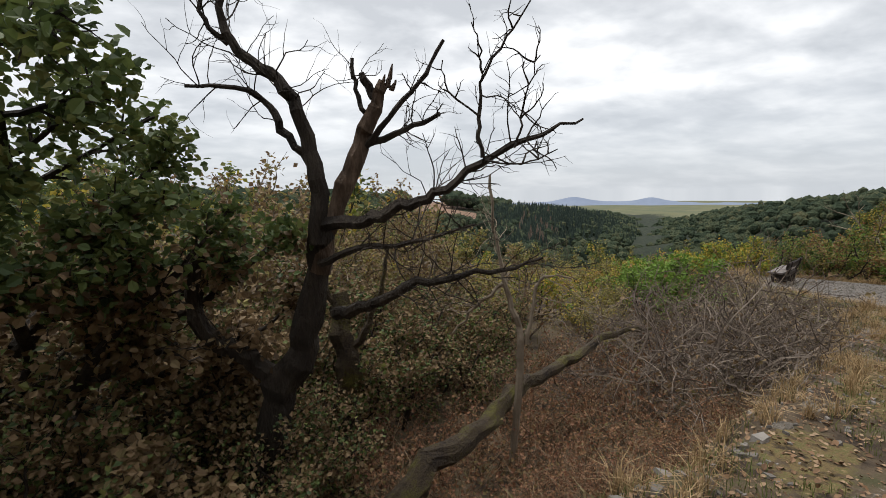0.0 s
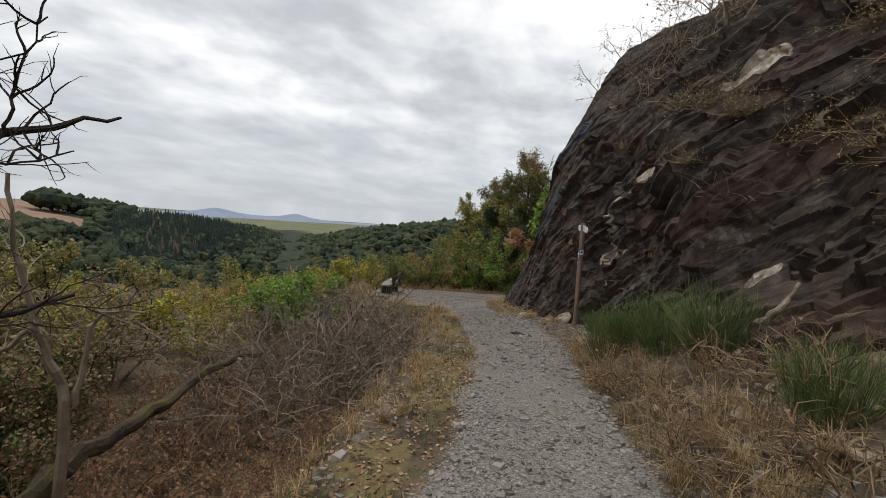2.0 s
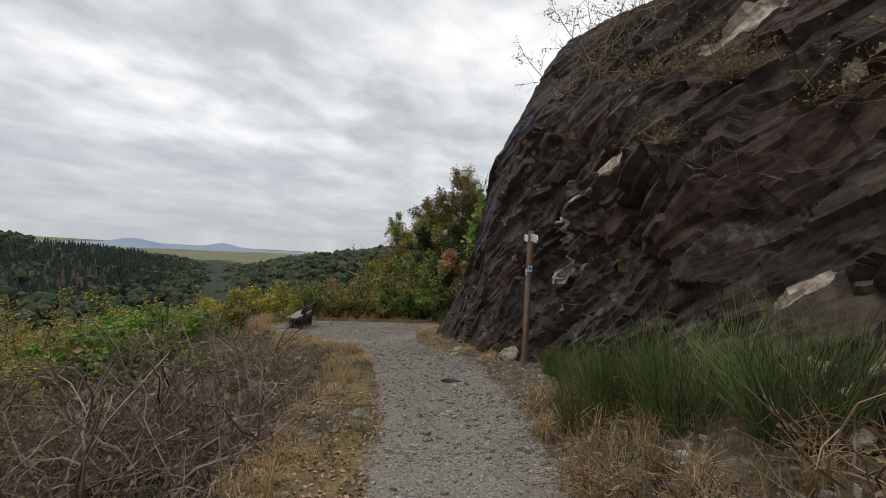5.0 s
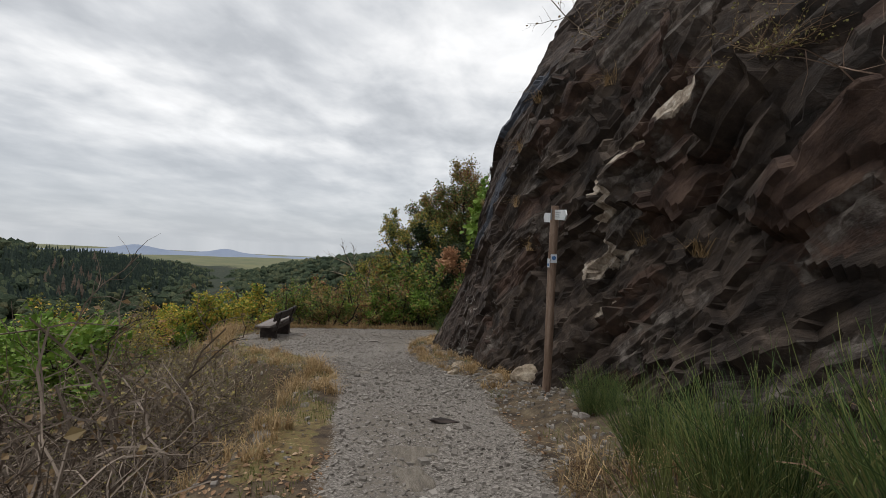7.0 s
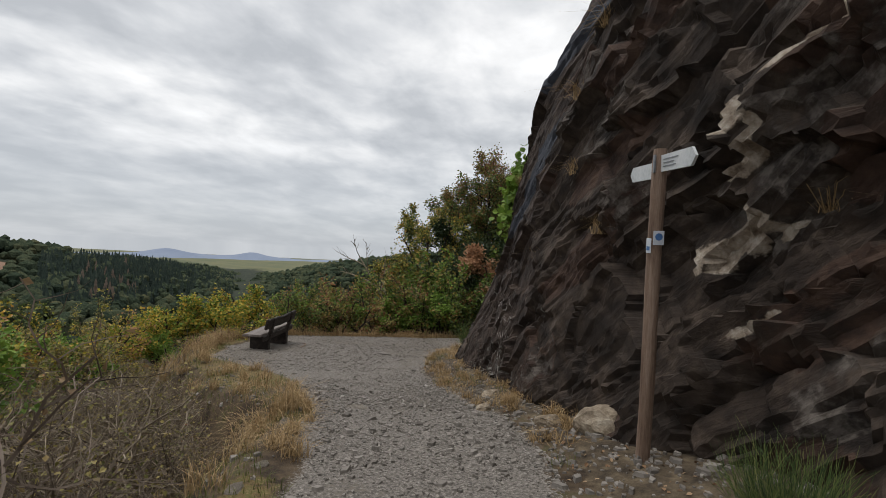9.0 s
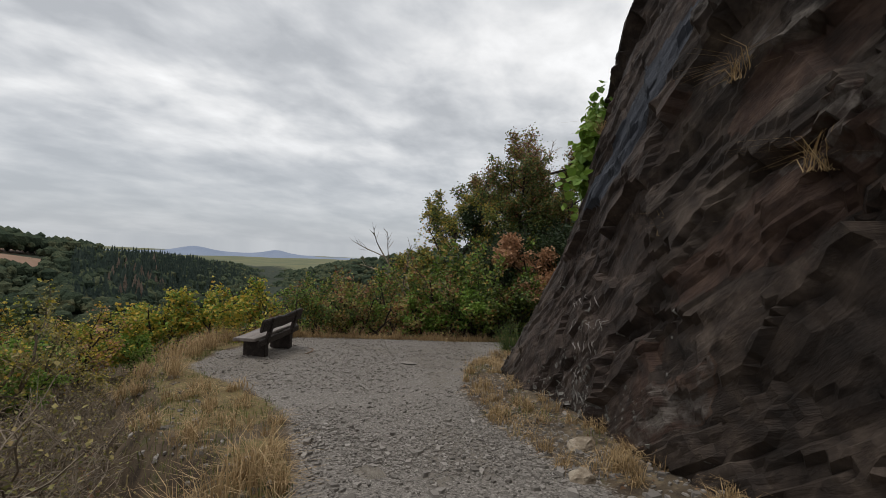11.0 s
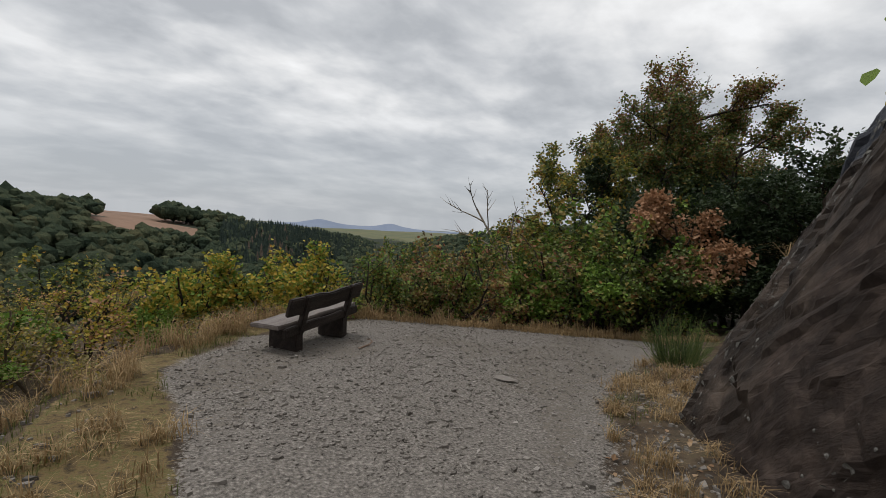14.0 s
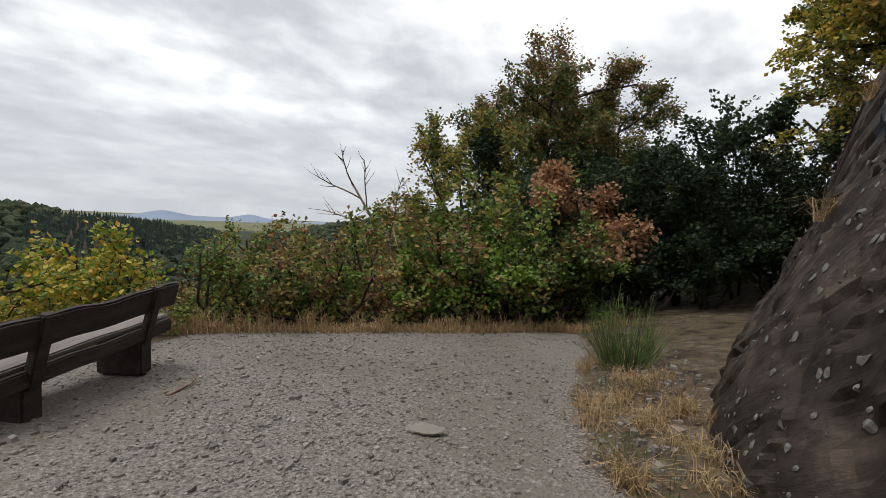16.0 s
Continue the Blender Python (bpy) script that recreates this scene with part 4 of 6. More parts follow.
for src, s, d, size in ((hedge_a, 22.6, -3.7, 0.75), (hedge_b, 22.9, -3.1, 0.8), (hedge_c, 24.6, -0.2, 1.35), (hedge_a, 24.6, 1.3, 1.25), (hedge_b, 24.2, 2.0, 0.9), (hedge_c, 26.0, -1.8, 1.65), (hedge_a, 26.8, 0.4, 1.5), (hedge_b, 27.0, -3.4, 1.3),
                        (hedge_b, 25.4, 2.4, 1.3), (hedge_c, 28.5, -1.0, 1.5), (hedge_a, 28.6, 2.2, 1.7), (lime_bush, 23.4, -0.2, 1.0),
                        (lime_bush, 17.2, -6.8, 0.6), (yellow_bush, 20.2, -6.6, 0.85), (orange_bush, 21.8, -5.6, 0.75), (olive_bush, 15.8, -7.4, 0.6), (orange_bush, 14.2, -7.6, 0.55), (lime_bush, 18.6, -5.6, 0.55), (lime_bush, 16.0, -5.6, 0.45), (lime_bush, 20.2, -5.6, 0.6), (lime_bush, 13.6, -5.2, 0.7),
                        (lime_bush, 11.0, -4.4, 0.8), (orange_bush, 10.6, -5.8, 0.9), (yellow_bush, 8.6, -6.0, 0.8), (olive_bush, 9.2, -4.4, 0.8), (olive_bush, 6.6, -5.4, 0.8), (olive_bush, 7.6, -3.9, 0.6), (olive_bush, 8.4, -4.4, 0.8), (olive_bush, 11.8, -6.6, 0.7), (olive_bush, 10.2, -7.2, 0.8), (olive_bush, 13.2, -8.6, 0.7), (olive_bush, 7.2, -6.2, 1.0), (olive_bush, 5.8, -7.4, 1.1), (sparse_bush, 4.6, -5.6, 0.9), (sparse_bush, 6.6, -4.8, 0.75),
                        (olive_bush, 3.6, -7.2, 1.2), (olive_bush, 1.6, -7.6, 1.2), (sparse_bush, 1.4, -6.0, 1.0), (olive_bush, -0.8, -7.4, 1.2), (sparse_bush, -2.5, -5.4, 1.2), (sparse_bush, 2.4, -6.6, 1.0), (sparse_bush, 4.0, -8.6, 1.18), (sparse_bush, 6.4, -8.2, 1.05), (sparse_bush, 1.6, -9.0, 1.3), (sparse_bush, -1.2, -8.8, 1.3), (sparse_bush, 7.6, -10.4, 1.24), (olive_bush, 5.0, -10.6, 1.24), (olive_bush, 2.6, -11.0, 1.36), (sparse_bush, -0.4, -6.4, 0.93), (olive_bush, 8.0, -7.4, 0.87), (sparse_bush, 3.4, -6.2, 0.84), (olive_bush, -3.0, -9.0, 1.36), (olive_bush, 0.6, -10.6, 1.49), (olive_bush, 4.4, -12.5, 1.61), (olive_bush, 7.0, -12.8, 1.55), (sparse_bush, 3.0, -8.2, 1.36), (olive_bush, -1.8, -11.6, 1.61), (sparse_bush, 5.6, -6.6, 0.93), (lime_bush, 23.6, -2.6, 0.9), (lime_bush, 23.9, 1.0, 0.95), (olive_bush, 12.9, -5.2, 0.8), (olive_bush, 14.6, -6.0, 0.7), (orange_bush, 23.3, -2.9, 0.8), (hedge_c, 23.9, -3.4, 1.0), (orange_bush, 6.4, -8.8, 1.1), (olive_bush, 8.6, -8.8, 0.8), (yellow_bush, 11.0, -9.4, 0.75), (olive_bush, 15.4, -9.4, 0.8), (orange_bush, 18.4, -8.6, 0.8), (olive_bush, 20.6, -8.6, 0.9), (yellow_bush, 20.2, -5.3, 1.0), (yellow_bush, 21.3, -4.95, 1.0), (orange_bush, 22.6, -6.4, 1.0), (orange_bush, 24.6, -6.0, 1.1), (yellow_bush, 25.8, -4.8, 1.1), (hedge_shade, 26.4, 4.6, 1.1), (hedge_shade, 26.0, 5.8, 1.1), (hedge_shade, 25.4, 6.8, 1.0), (hedge_shade, 27.4, 3.8, 1.3), (hedge_shade, 27.6, 5.6, 1.4), (hedge_shade, 25.2, 2.8, 0.8), (hedge_shade, 27.2, 7.2, 1.4), (hedge_shade, 28.6, 4.6, 1.5), (hedge_shade, 25.0, 4.6, 0.75), (hedge_shade, 24.7, 5.7, 0.8), (hedge_shade, 24.3, 6.8, 0.8)):
    copy_thing(src, placed(s, d, rng.uniform(0, 6.28), size * rng.uniform(0.92, 1.08)))
for row, (d, count) in enumerate(((-12.0, 8), (-16.0, 7), (-22.0, 6))):
    for i in range(count):
        s = -6 + (i + rng.random()) * (34 + 0.8 * row * 6) / count
        copy_thing((far_bush, far_bush2)[int(rng.integers(0, 2))], placed(s, d + rng.uniform(-1.2, 1.2), rng.uniform(0, 6.28), rng.uniform(0.85, 1.2) * (1 + 0.12 * row) * (0.6 if s > 12 else 1.0)))


def make_twig_shrub(seed, stems, height, lean_max, mat, m, label, name="dead_shrub", category="shrub", group="", leaf=None):
    """A branched, mostly bare shrub in four clumps."""
    rg = np.random.default_rng(seed)
    ob = thing(name, m, label, category, group)
    clumps, everything = [[] for _ in range(4)], []
    for i in range(stems):
        a = rg.uniform(0, 6.28)
        lean = rg.uniform(0.1, lean_max)
        r0 = 0.35 * height * math.sqrt(rg.random())
        rows = grow(rg, (r0 * math.cos(a), r0 * math.sin(a), -0.1), (lean * math.cos(a), lean * math.sin(a), 0.9), height * rg.uniform(0.6, 1.05), 0.0092 * height ** 0.5, 2, children=6, spread=0.95, gnarl=0.27, lift=-0.01, shrink=0.55, first=0.2)
        clumps[int(a / 6.2832 * 4) % 4] += rows
        everything += rows
    for rows in clumps:
        if rows:
            g = Geo()
            for pts, radii, lv in rows:
                tube(g, pts, radii, 3)
            part("branch_clump", g, mat, ob)
    if leaf:
        lmat, count, lo, hi = leaf
        g = Geo()
        at, out = twig_points(rg, everything, 1, count, 0.03)
        leaves(g, rg, at, (lo, hi), flat=0.3, droop=0.3, out=out, small=True)
        part("foliage", g, lmat, ob)
    return ob


scrub_tree = make_bush(41, 4.2, 0.55, 4, [(M_DRY, 1300, 0.08, 0.13, 0.16, "dry tan leaves"), (M_OLIVE, 1100, 0.08, 0.13, 0.16, "olive leaves")], "half bare scrub oak with tan and olive leaves", "tree", placed(4.4, -8.0, 0, 0.66), name="scrub_oak", wood=M_TWIG, group="scrub oaks", stem="trunk")
for s, d, size in ((2.0, -7.4, 1.0), (0.0, -8.4, 1.1), (6.0, -8.4, 0.9), (7.8, -8.0, 0.75), (3.2, -10.5, 1.15), (-2.4, -7.4, 1.15), (9.6, -8.6, 0.7), (5.6, -11.5, 1.1), (1.0, -12.0, 1.25)):
    copy_thing(scrub_tree, placed(s, d, s * 2.7, 0.66 * size))

# brown cane thickets along the path's outer edge
mound = make_twig_shrub(31, 22, 0.95, 1.2, M_DEADCANE, placed(7.7, -1.35, 0, 1.5), "tangled mound of dead brown bramble canes", name="bramble", category="bramble", group="brambles", leaf=(M_DRY, 300, 0.02, 0.035))
heap = make_twig_shrub(39, 26, 0.95, 1.2, M_DEADCANE, placed(8.4, -1.35, 0, 1.0), "heap of pale dead canes hanging over the path's edge", name="cane_heap", group="cane heaps", leaf=(M_OLIVE, 420, 0.02, 0.04))
for s, d, size in ((7.3, -1.3, 0.75), (9.0, -1.3, 1.1), (9.8, -1.4, 1.15), (10.5, -1.5, 1.05), (8.6, -2.3, 1.4), (9.6, -2.3, 1.4), (8.2, -1.3, 0.9)):
    copy_thing(heap, placed(s, d - 0.15, s * 4.1, size))
low = make_thicket(32, 150, 1.0, 0.5, M_BRAMBLE, placed(2.6, -2.2, 0), "low brown bramble with reddish dry leaves", leaf=(M_CANE_LEAF, 2600, 0.022, 0.045), group="brambles")
grey = make_twig_shrub(33, 24, 1.05, 0.9, M_TWIG, placed(11.6, -2.0, 0), "grey dead shrub with fine twigs", group="dead shrubs", leaf=(M_OLIVE, 900, 0.018, 0.034))
for src, s, d, size in ((mound, 6.8, -1.6, 1.35), (mound, 8.7, -1.5, 1.5), (mound, 5.9, -2.2, 1.2), (mound, 7.2, -2.0, 1.4), (low, 3.8, -1.9, 0.9), (low, 4.8, -2.0, 1.0), (low, 1.6, -2.4, 0.9), (low, 3.6, -3.2, 1.1), (low, 5.2, -3.8, 1.1), (low, 2.0, -3.6, 1.0), (low, 0.8, -3.4, 1.0),
                        (grey, 13.4, -4.0, 0.9), (grey, 14.6, -5.2, 0.9), (grey, 10.6, -2.2, 1.45), (grey, 11.5, -2.4, 1.5), (grey, 12.4, -2.9, 1.4), (grey, 11.0, -3.1, 1.6), (grey, 12.0, -1.5, 0.75), (grey, 13.0, -2.6, 1.0), (lime_bush, 13.0, -5.0, 0.9), (olive_bush, 15.4, -5.4, 1.1), (orange_bush, 14.0, -5.6, 1.25), (olive_bush, 17.0, -5.9, 0.85), (orange_bush, 18.2, -6.4, 1.2), (olive_bush, 12.4, -6.6, 0.9), (lime_bush, 15.0, -6.6, 0.8), (grey, 14.3, -3.1, 0.95), (grey, 13.6, -3.4, 1.1), (grey, 15.2, -4.2, 0.8), (low, 12.4, -2.2, 0.8), (low, 13.4, -3.0, 0.7), (low, 1.8, -1.7, 0.6), (low, 3.0, -1.6, 0.55), (low, 2.4, -1.35, 0.45), (mound, 7.4, -2.8, 1.1), (grey, 14.2, -4.6, 0.8), (low, 7.6, -3.2, 1.1), (low, 11.4, -4.2, 1.1), (low, 0.4, -2.0, 0.8), (low, 2.6, -1.15, 0.5), (low, 3.4, -1.2, 0.55), (low, 4.2, -1.15, 0.55), (low, 1.8, -1.4, 0.5), (low, 5.0, -1.05, 0.5), (low, 5.8, -1.2, 0.65), (low, 2.4, -2.9, 0.9), (low, 4.4, -2.7, 1.1), (low, 3.4, -2.5, 0.95), (low, 5.6, -2.9, 1.2), (low, 6.4, -3.2, 1.2)):
    copy_thing(src, placed(s, d, rng.uniform(0, 6.28), size))


# ---- the dead oak, the leafy oak and the leaning log at the start ----
def limb(geo, pts, r0, r1, sides=7, seed=0, wob=0.012, dense=4):
    pts = np.array(pts, float)
    t = np.linspace(0, len(pts) - 1, (len(pts) - 1) * dense + 1)
    k = np.arange(len(pts))
    fine = np.stack([np.interp(t, k, pts[:, i]) for i in range(3)], -1)
    sm = fine.copy()
    for _ in range(3):
        sm[1:-1] = (fine[:-2] + 2 * fine[1:-1] + fine[2:]) / 4
        fine = sm.copy()
    rg = np.random.default_rng(seed)
    fine[1:-1] += rg.normal(0, wob, fine[1:-1].shape)
    rad = np.linspace(r0, r1, len(fine)) * rg.uniform(0.9, 1.12, len(fine))
    tube(geo, fine, rad, sides, 0.09 if r0 > 0.025 else 0.0, seed)
    return fine

SIGN_A, SIGN_B, BENCH = -139, 41, (11.42, 15.15, 42)


def twigs_on(geo, fine, count, length, seed, radius=0.006, levels=1):
    """Bare side twigs along a limb."""
    rg = np.random.default_rng(seed)
    for _ in range(count):
        k = rg.integers(len(fine) // 3, len(fine) - 1)
        along = unit(fine[k] - fine[k - 1])
        for pts, rad, lv in grow(rg, fine[k], unit(along * 0.6 + rg.normal(0, 0.7, 3) + np.array([0, 0, 0.25])), length * rg.uniform(0.5, 1.2), radius * rg.uniform(0.6, 1.1), levels, children=3, spread=0.7, gnarl=0.2):
            tube(geo, pts, rad, 3)


dead_oak = thing("dead_oak", pose(-1.33, 3.2, -0.8), "dead oak with a broken grey snag and bare branches", "tree")


def limb_part(name, points, r0, r1, mat, parent, origin, seed, twigs=0, twig_len=0.4, sides=7, label="", wob=0.012):
    g = Geo()
    pts = np.array(points, float) - np.array(origin)
    fine = limb(g, pts, r0, r1, sides, seed, wob)
    if twigs:
        twigs_on(g, fine, twigs, twig_len, seed + 900)
    return part(name, g, mat, parent, label)


O = (-1.33, 3.2, -0.8)
limb_part("trunk", [(-1.40, 3.2, -1.3), (-1.33, 3.2, -0.69), (-1.21, 3.2, 0.07), (-1.02, 3.2, 0.37), (-0.9, 3.2, 0.86), (-0.84, 3.2, 1.30)], 0.145, 0.07, M_BARK, dead_oak, O, 1, sides=12)
limb_part("snag", [(-0.87, 3.2, 0.95), (-0.72, 3.2, 1.46), (-0.57, 3.3, 1.82), (-0.47, 3.3, 2.09), (-0.40, 3.3, 2.25)], 0.075, 0.042, M_SNAG, dead_oak, O, 2, sides=10, label="broken snag with bare split wood")
for i, (px, pz, ln) in enumerate(((-0.37, 2.22, 0.16), (-0.42, 2.22, 0.09), (-0.345, 2.2, 0.07))):
    limb_part("splinter", [(px, 3.3, pz), (px + 0.02, 3.3, pz + ln * 0.6), (px + 0.035, 3.3, pz + ln)], 0.022, 0.004, M_SNAG, dead_oak, O, 60 + i, sides=4, wob=0.002)
for i, (pts, r0, r1, tw, tl) in enumerate((
        ([(-0.85, 3.1, 1.16), (-0.82, 3.1, 1.61), (-0.91, 3.1, 1.98), (-1.03, 3.05, 2.22), (-1.25, 3.0, 2.36), (-1.36, 3.0, 2.53), (-1.34, 3.0, 2.95)], 0.062, 0.02, 12, 0.5),
        ([(-0.87, 3.1, 1.70), (-1.06, 3.1, 1.92), (-1.14, 3.1, 2.14), (-1.29, 3.0, 2.18), (-1.56, 2.9, 2.16)], 0.034, 0.010, 7, 0.4),
        ([(-1.32, 3.0, 2.43), (-1.43, 2.9, 2.52), (-1.45, 2.9, 2.80)], 0.02, 0.010, 4, 0.3),
        ([(-0.8, 3.1, 1.29), (-0.48, 2.9, 1.32), (-0.25, 2.75, 1.42), (-0.05, 2.7, 1.47), (0.21, 2.65, 1.67), (0.55, 2.6, 1.82), (0.78, 2.6, 1.89)], 0.042, 0.005, 14, 0.35),
        ([(0.23, 2.65, 1.69), (0.21, 2.65, 1.91), (0.23, 2.65, 2.15), (0.36, 2.65, 2.33), (0.51, 2.65, 2.56)], 0.013, 0.004, 5, 0.2),
        ([(0.23, 2.65, 2.15), (0.22, 2.65, 2.27), (0.17, 2.65, 2.42)], 0.007, 0.003, 2, 0.12),
        ([(0.21, 2.65, 1.92), (0.02, 2.6, 2.05), (0.01, 2.6, 2.21)], 0.007, 0.003, 2, 0.15),
        ([(0.4, 2.6, 1.74), (0.45, 2.6, 1.84), (0.45, 2.6, 2.04), (0.54, 2.6, 2.23)], 0.008, 0.003, 6, 0.2),
        ([(0.24, 2.6, 1.67), (0.41, 2.5, 1.62), (0.62, 2.5, 1.72)], 0.007, 0.003, 5, 0.22),
        ([(-0.55, 3.3, 1.83), (-0.25, 3.2, 1.91), (-0.01, 3.1, 2.01)], 0.03, 0.014, 8, 0.3),
        ([(-0.59, 3.3, 1.74), (-0.36, 3.2, 2.01), (-0.15, 3.2, 2.22), (0.02, 3.2, 2.50)], 0.026, 0.012, 3, 0.2),
        ([(-0.47, 3.3, 2.16), (-0.55, 3.3, 2.32)], 0.03, 0.022, 0, 0),
        ([(-0.53, 3.3, 2.05), (-0.6, 3.3, 2.2), (-0.61, 3.3, 2.42)], 0.02, 0.012, 3, 0.25),
        ([(-0.76, 3.1, 0.67), (-0.51, 3.0, 0.75), (-0.31, 2.9, 0.85), (-0.01, 2.9, 0.96), (0.28, 3.0, 0.96), (0.66, 3.0, 1.06)], 0.045, 0.008, 16, 0.45),
        ([(-0.84, 3.1, 1.02), (-0.55, 2.9, 1.15), (-0.2, 2.8, 1.18), (0.2, 2.8, 1.30)], 0.03, 0.006, 12, 0.4),
        ([(-1.25, 3.2, 0.18), (-1.44, 3.1, 0.4), (-1.58, 3.0, 0.52), (-1.71, 3.0, 0.83), (-1.61, 3.0, 1.13)], 0.085, 0.045, 6, 0.5))):
    limb_part("branch", pts, r0, r1, M_BARK, dead_oak, O, 10 + i, int(tw * 1.5), tl * 1.1, sides=8 if r0 > 0.03 else 5, wob=0.012 if r0 > 0.03 else 0.006)

mossy = thing("mossy_trunk", pose(-1.0, 4.0, -1.3), "old trunk stump covered in yellow green moss", "tree")
limb_part("trunk", [(-1.15, 4.0, -1.9), (-0.96, 4.0, -0.67), (-0.84, 4.0, -0.13), (-0.91, 4.0, 0.24), (-0.95, 4.1, 0.6)], 0.13, 0.07, M_MOSSY, mossy, (-1.0, 4.0, -1.3), 40, 4, 0.5, sides=10)
for i, pts in enumerate(([(-0.86, 4.0, 0.05), (-0.66, 3.95, 0.35), (-0.52, 3.95, 0.75), (-0.47, 3.95, 1.05)], [(-0.93, 4.05, 0.4), (-1.12, 4.1, 0.75), (-1.18, 4.1, 1.15)])):
    limb_part("branch", pts, 0.04, 0.012, M_MOSSY, mossy, (-1.0, 4.0, -1.3), 48 + i, 6, 0.4, sides=7)
leaning = thing("leaning_log", pose(-0.3, 3.0, -0.6), "fallen leaning trunk with moss and a forked tip", "log")
limb_part("trunk", [(-0.55, 2.8, -0.85), (-0.1, 3.2, -0.44), (0.31, 3.6, -0.46), (0.6, 4.0, -0.34), (1.02, 4.5, -0.36), (1.63, 5.2, -0.34), (2.25, 5.8, -0.33), (2.88, 6.2, -0.41)], 0.115, 0.028, M_MOSSY, leaning, (-0.3, 3.0, -0.6), 41, 12, 0.5, sides=10, wob=0.022)
sapling = thing("bare_sapling", pose(0.59, 3.9, -0.9), "thin grey sapling with bare crooked branches", "tree")
for i, (pts, r0, r1, tw) in enumerate((([(0.55, 3.9, -1.2), (0.7, 3.9, 0.02), (0.64, 3.9, 0.42), (0.52, 3.9, 0.72), (0.42, 3.9, 1.21), (0.40, 3.9, 1.64)], 0.036, 0.010, 14),
                                       ([(0.72, 3.9, 0.17), (0.77, 3.9, 0.53), (0.86, 3.9, 0.82), (1.1, 3.9, 0.75)], 0.022, 0.008, 8), ([(0.53, 3.9, 0.72), (0.28, 4.0, 0.5), (0.08, 4.0, 0.24)], 0.018, 0.008, 7))):
    limb_part("trunk" if i == 0 else "branch", pts, r0, r1, M_TWIG, sapling, (0.59, 3.9, -0.9), 44 + i, tw, 0.5, sides=7)

# leafy oak beside it: dark green outer leaves, brown ones below
rng = np.random.default_rng(77)
O = (-2.75, 3.0, -0.75)
leafy = thing("leafy_oak", pose(*O), "young oak with dark green upper and withered brown lower leaves", "tree")
rows = []
for start, direc, ln, r in (((0, 0, -0.8), (-0.25, -0.05, 1.0), 3.6, 0.11), ((-0.1, 0, 0.5), (0.75, -0.35, 0.75), 1.9, 0.05), ((-0.15, 0, 0.9), (0.75, -0.2, 0.95), 2.2, 0.045), ((-0.2, -0.1, 1.0), (0.35, -0.9, 0.75), 1.7, 0.045),
                            ((-0.1, 0.1, 0.2), (0.9, 0.1, 0.35), 1.6, 0.04), ((-0.1, 0, 0.9), (1.0, -0.05, 0.75), 1.9, 0.045), ((-0.1, 0, 0.6), (1.0, 0.15, 0.55), 1.7, 0.04), ((-0.15, 0, 1.2), (0.9, -0.3, 0.7), 1.7, 0.04), ((-0.05, 0, 0.1), (0.9, -0.3, 0.25), 1.4, 0.035), ((-0.3, 0, 1.6), (0.65, -0.45, 0.8), 2.2, 0.04), ((-0.2, 0, 0.3), (-0.6, -0.5, 0.6), 2.0, 0.04), ((-0.25, 0.1, 1.2), (-0.1, 0.7, 0.8), 2.0, 0.04)):
    rows += grow(rng, start, direc, ln, r, 2, children=6, spread=0.7, gnarl=0.12, shrink=0.42, first=0.25)
sets = []
at, out = twig_points(rng, rows, 1, 19000, 0.06)
keep = at[:, 2] + rng.normal(0, 0.25, len(at)) > 1.75
for pick, mat, lo, hi, word in ((at[keep], M_GREEN, 0.042, 0.075, "dark green oak leaves"), (at[~keep][:10000], M_DRY, 0.045, 0.075, "withered brown leaves")):
    g = Geo()
    leaves(g, rng, pick, (lo, hi), flat=0.3, droop=0.35)
    sets.append((g, mat, word))
part("trunk", wood_geo(rows), M_BARK, leafy)
for g, mat, word in sets:
    part("crown", g, mat, leafy, word)
under = make_bush(28, 1.5, 0.9, 6, [(M_DRY, 1500, 0.05, 0.10, 0.1, "withered leaves"), (M_GREEN, 900, 0.05, 0.09, 0.1, "green leaves")], "dense undergrowth with brown and green leaves", "bush", placed(0.3, -4.6, 0.3, 1.0), group="undergrowth")
for s, d, size in ((-0.9, -2.9, 0.75), (-1.7, -2.6, 0.8), (0.2, -3.4, 0.7), (-2.4, -3.0, 0.9), (0.9, -4.2, 0.8), (-1.0, -3.8, 1.0), (-2.0, -4.4, 1.2), (1.6, -5.0, 0.8), (-0.4, -5.6, 1.2), (2.4, -5.6, 1.0), (-3.2, -3.2, 1.1), (-3.4, -5.8, 1.3), (4.2, -4.6, 0.8), (1.0, -2.7, 0.5), (1.9, -3.1, 0.55), (2.8, -3.7, 0.65), (0.4, -2.5, 0.45), (1.5, -4.0, 0.75), (2.6, -4.6, 0.8), (3.6, -4.0, 0.6), (0.1, -4.0, 0.8), (-0.4, -3.2, 0.6), (3.1, -4.4, 0.8), (3.5, -5.0, 0.9), (2.2, -4.1, 0.75), (4.0, -3.6, 0.55), (4.7, -4.2, 0.65), (5.4, -4.6, 0.7), (1.2, -3.3, 0.6)):
    copy_thing(under, placed(s, d, s * 3.1, size))

# ---- signpost ----
px, py, pz = 9.75, 5.72, -0.84
sign_post = thing("signpost", pose(px, py, pz, 2.4, -4.6, 0), "weathered wooden trail signpost with two white arrow boards", "signpost")
g = Geo()
zz = np.linspace(0.06, 2.50, 24)
tube(g, np.stack([0.004 * np.sin(zz * 5), 0.004 * np.cos(zz * 4), zz], -1), np.where(zz > 2.46, 0.046, 0.052) * (1 + 0.02 * np.sin(zz * 9)), 14)
part("post", g, M_POST, sign_post)


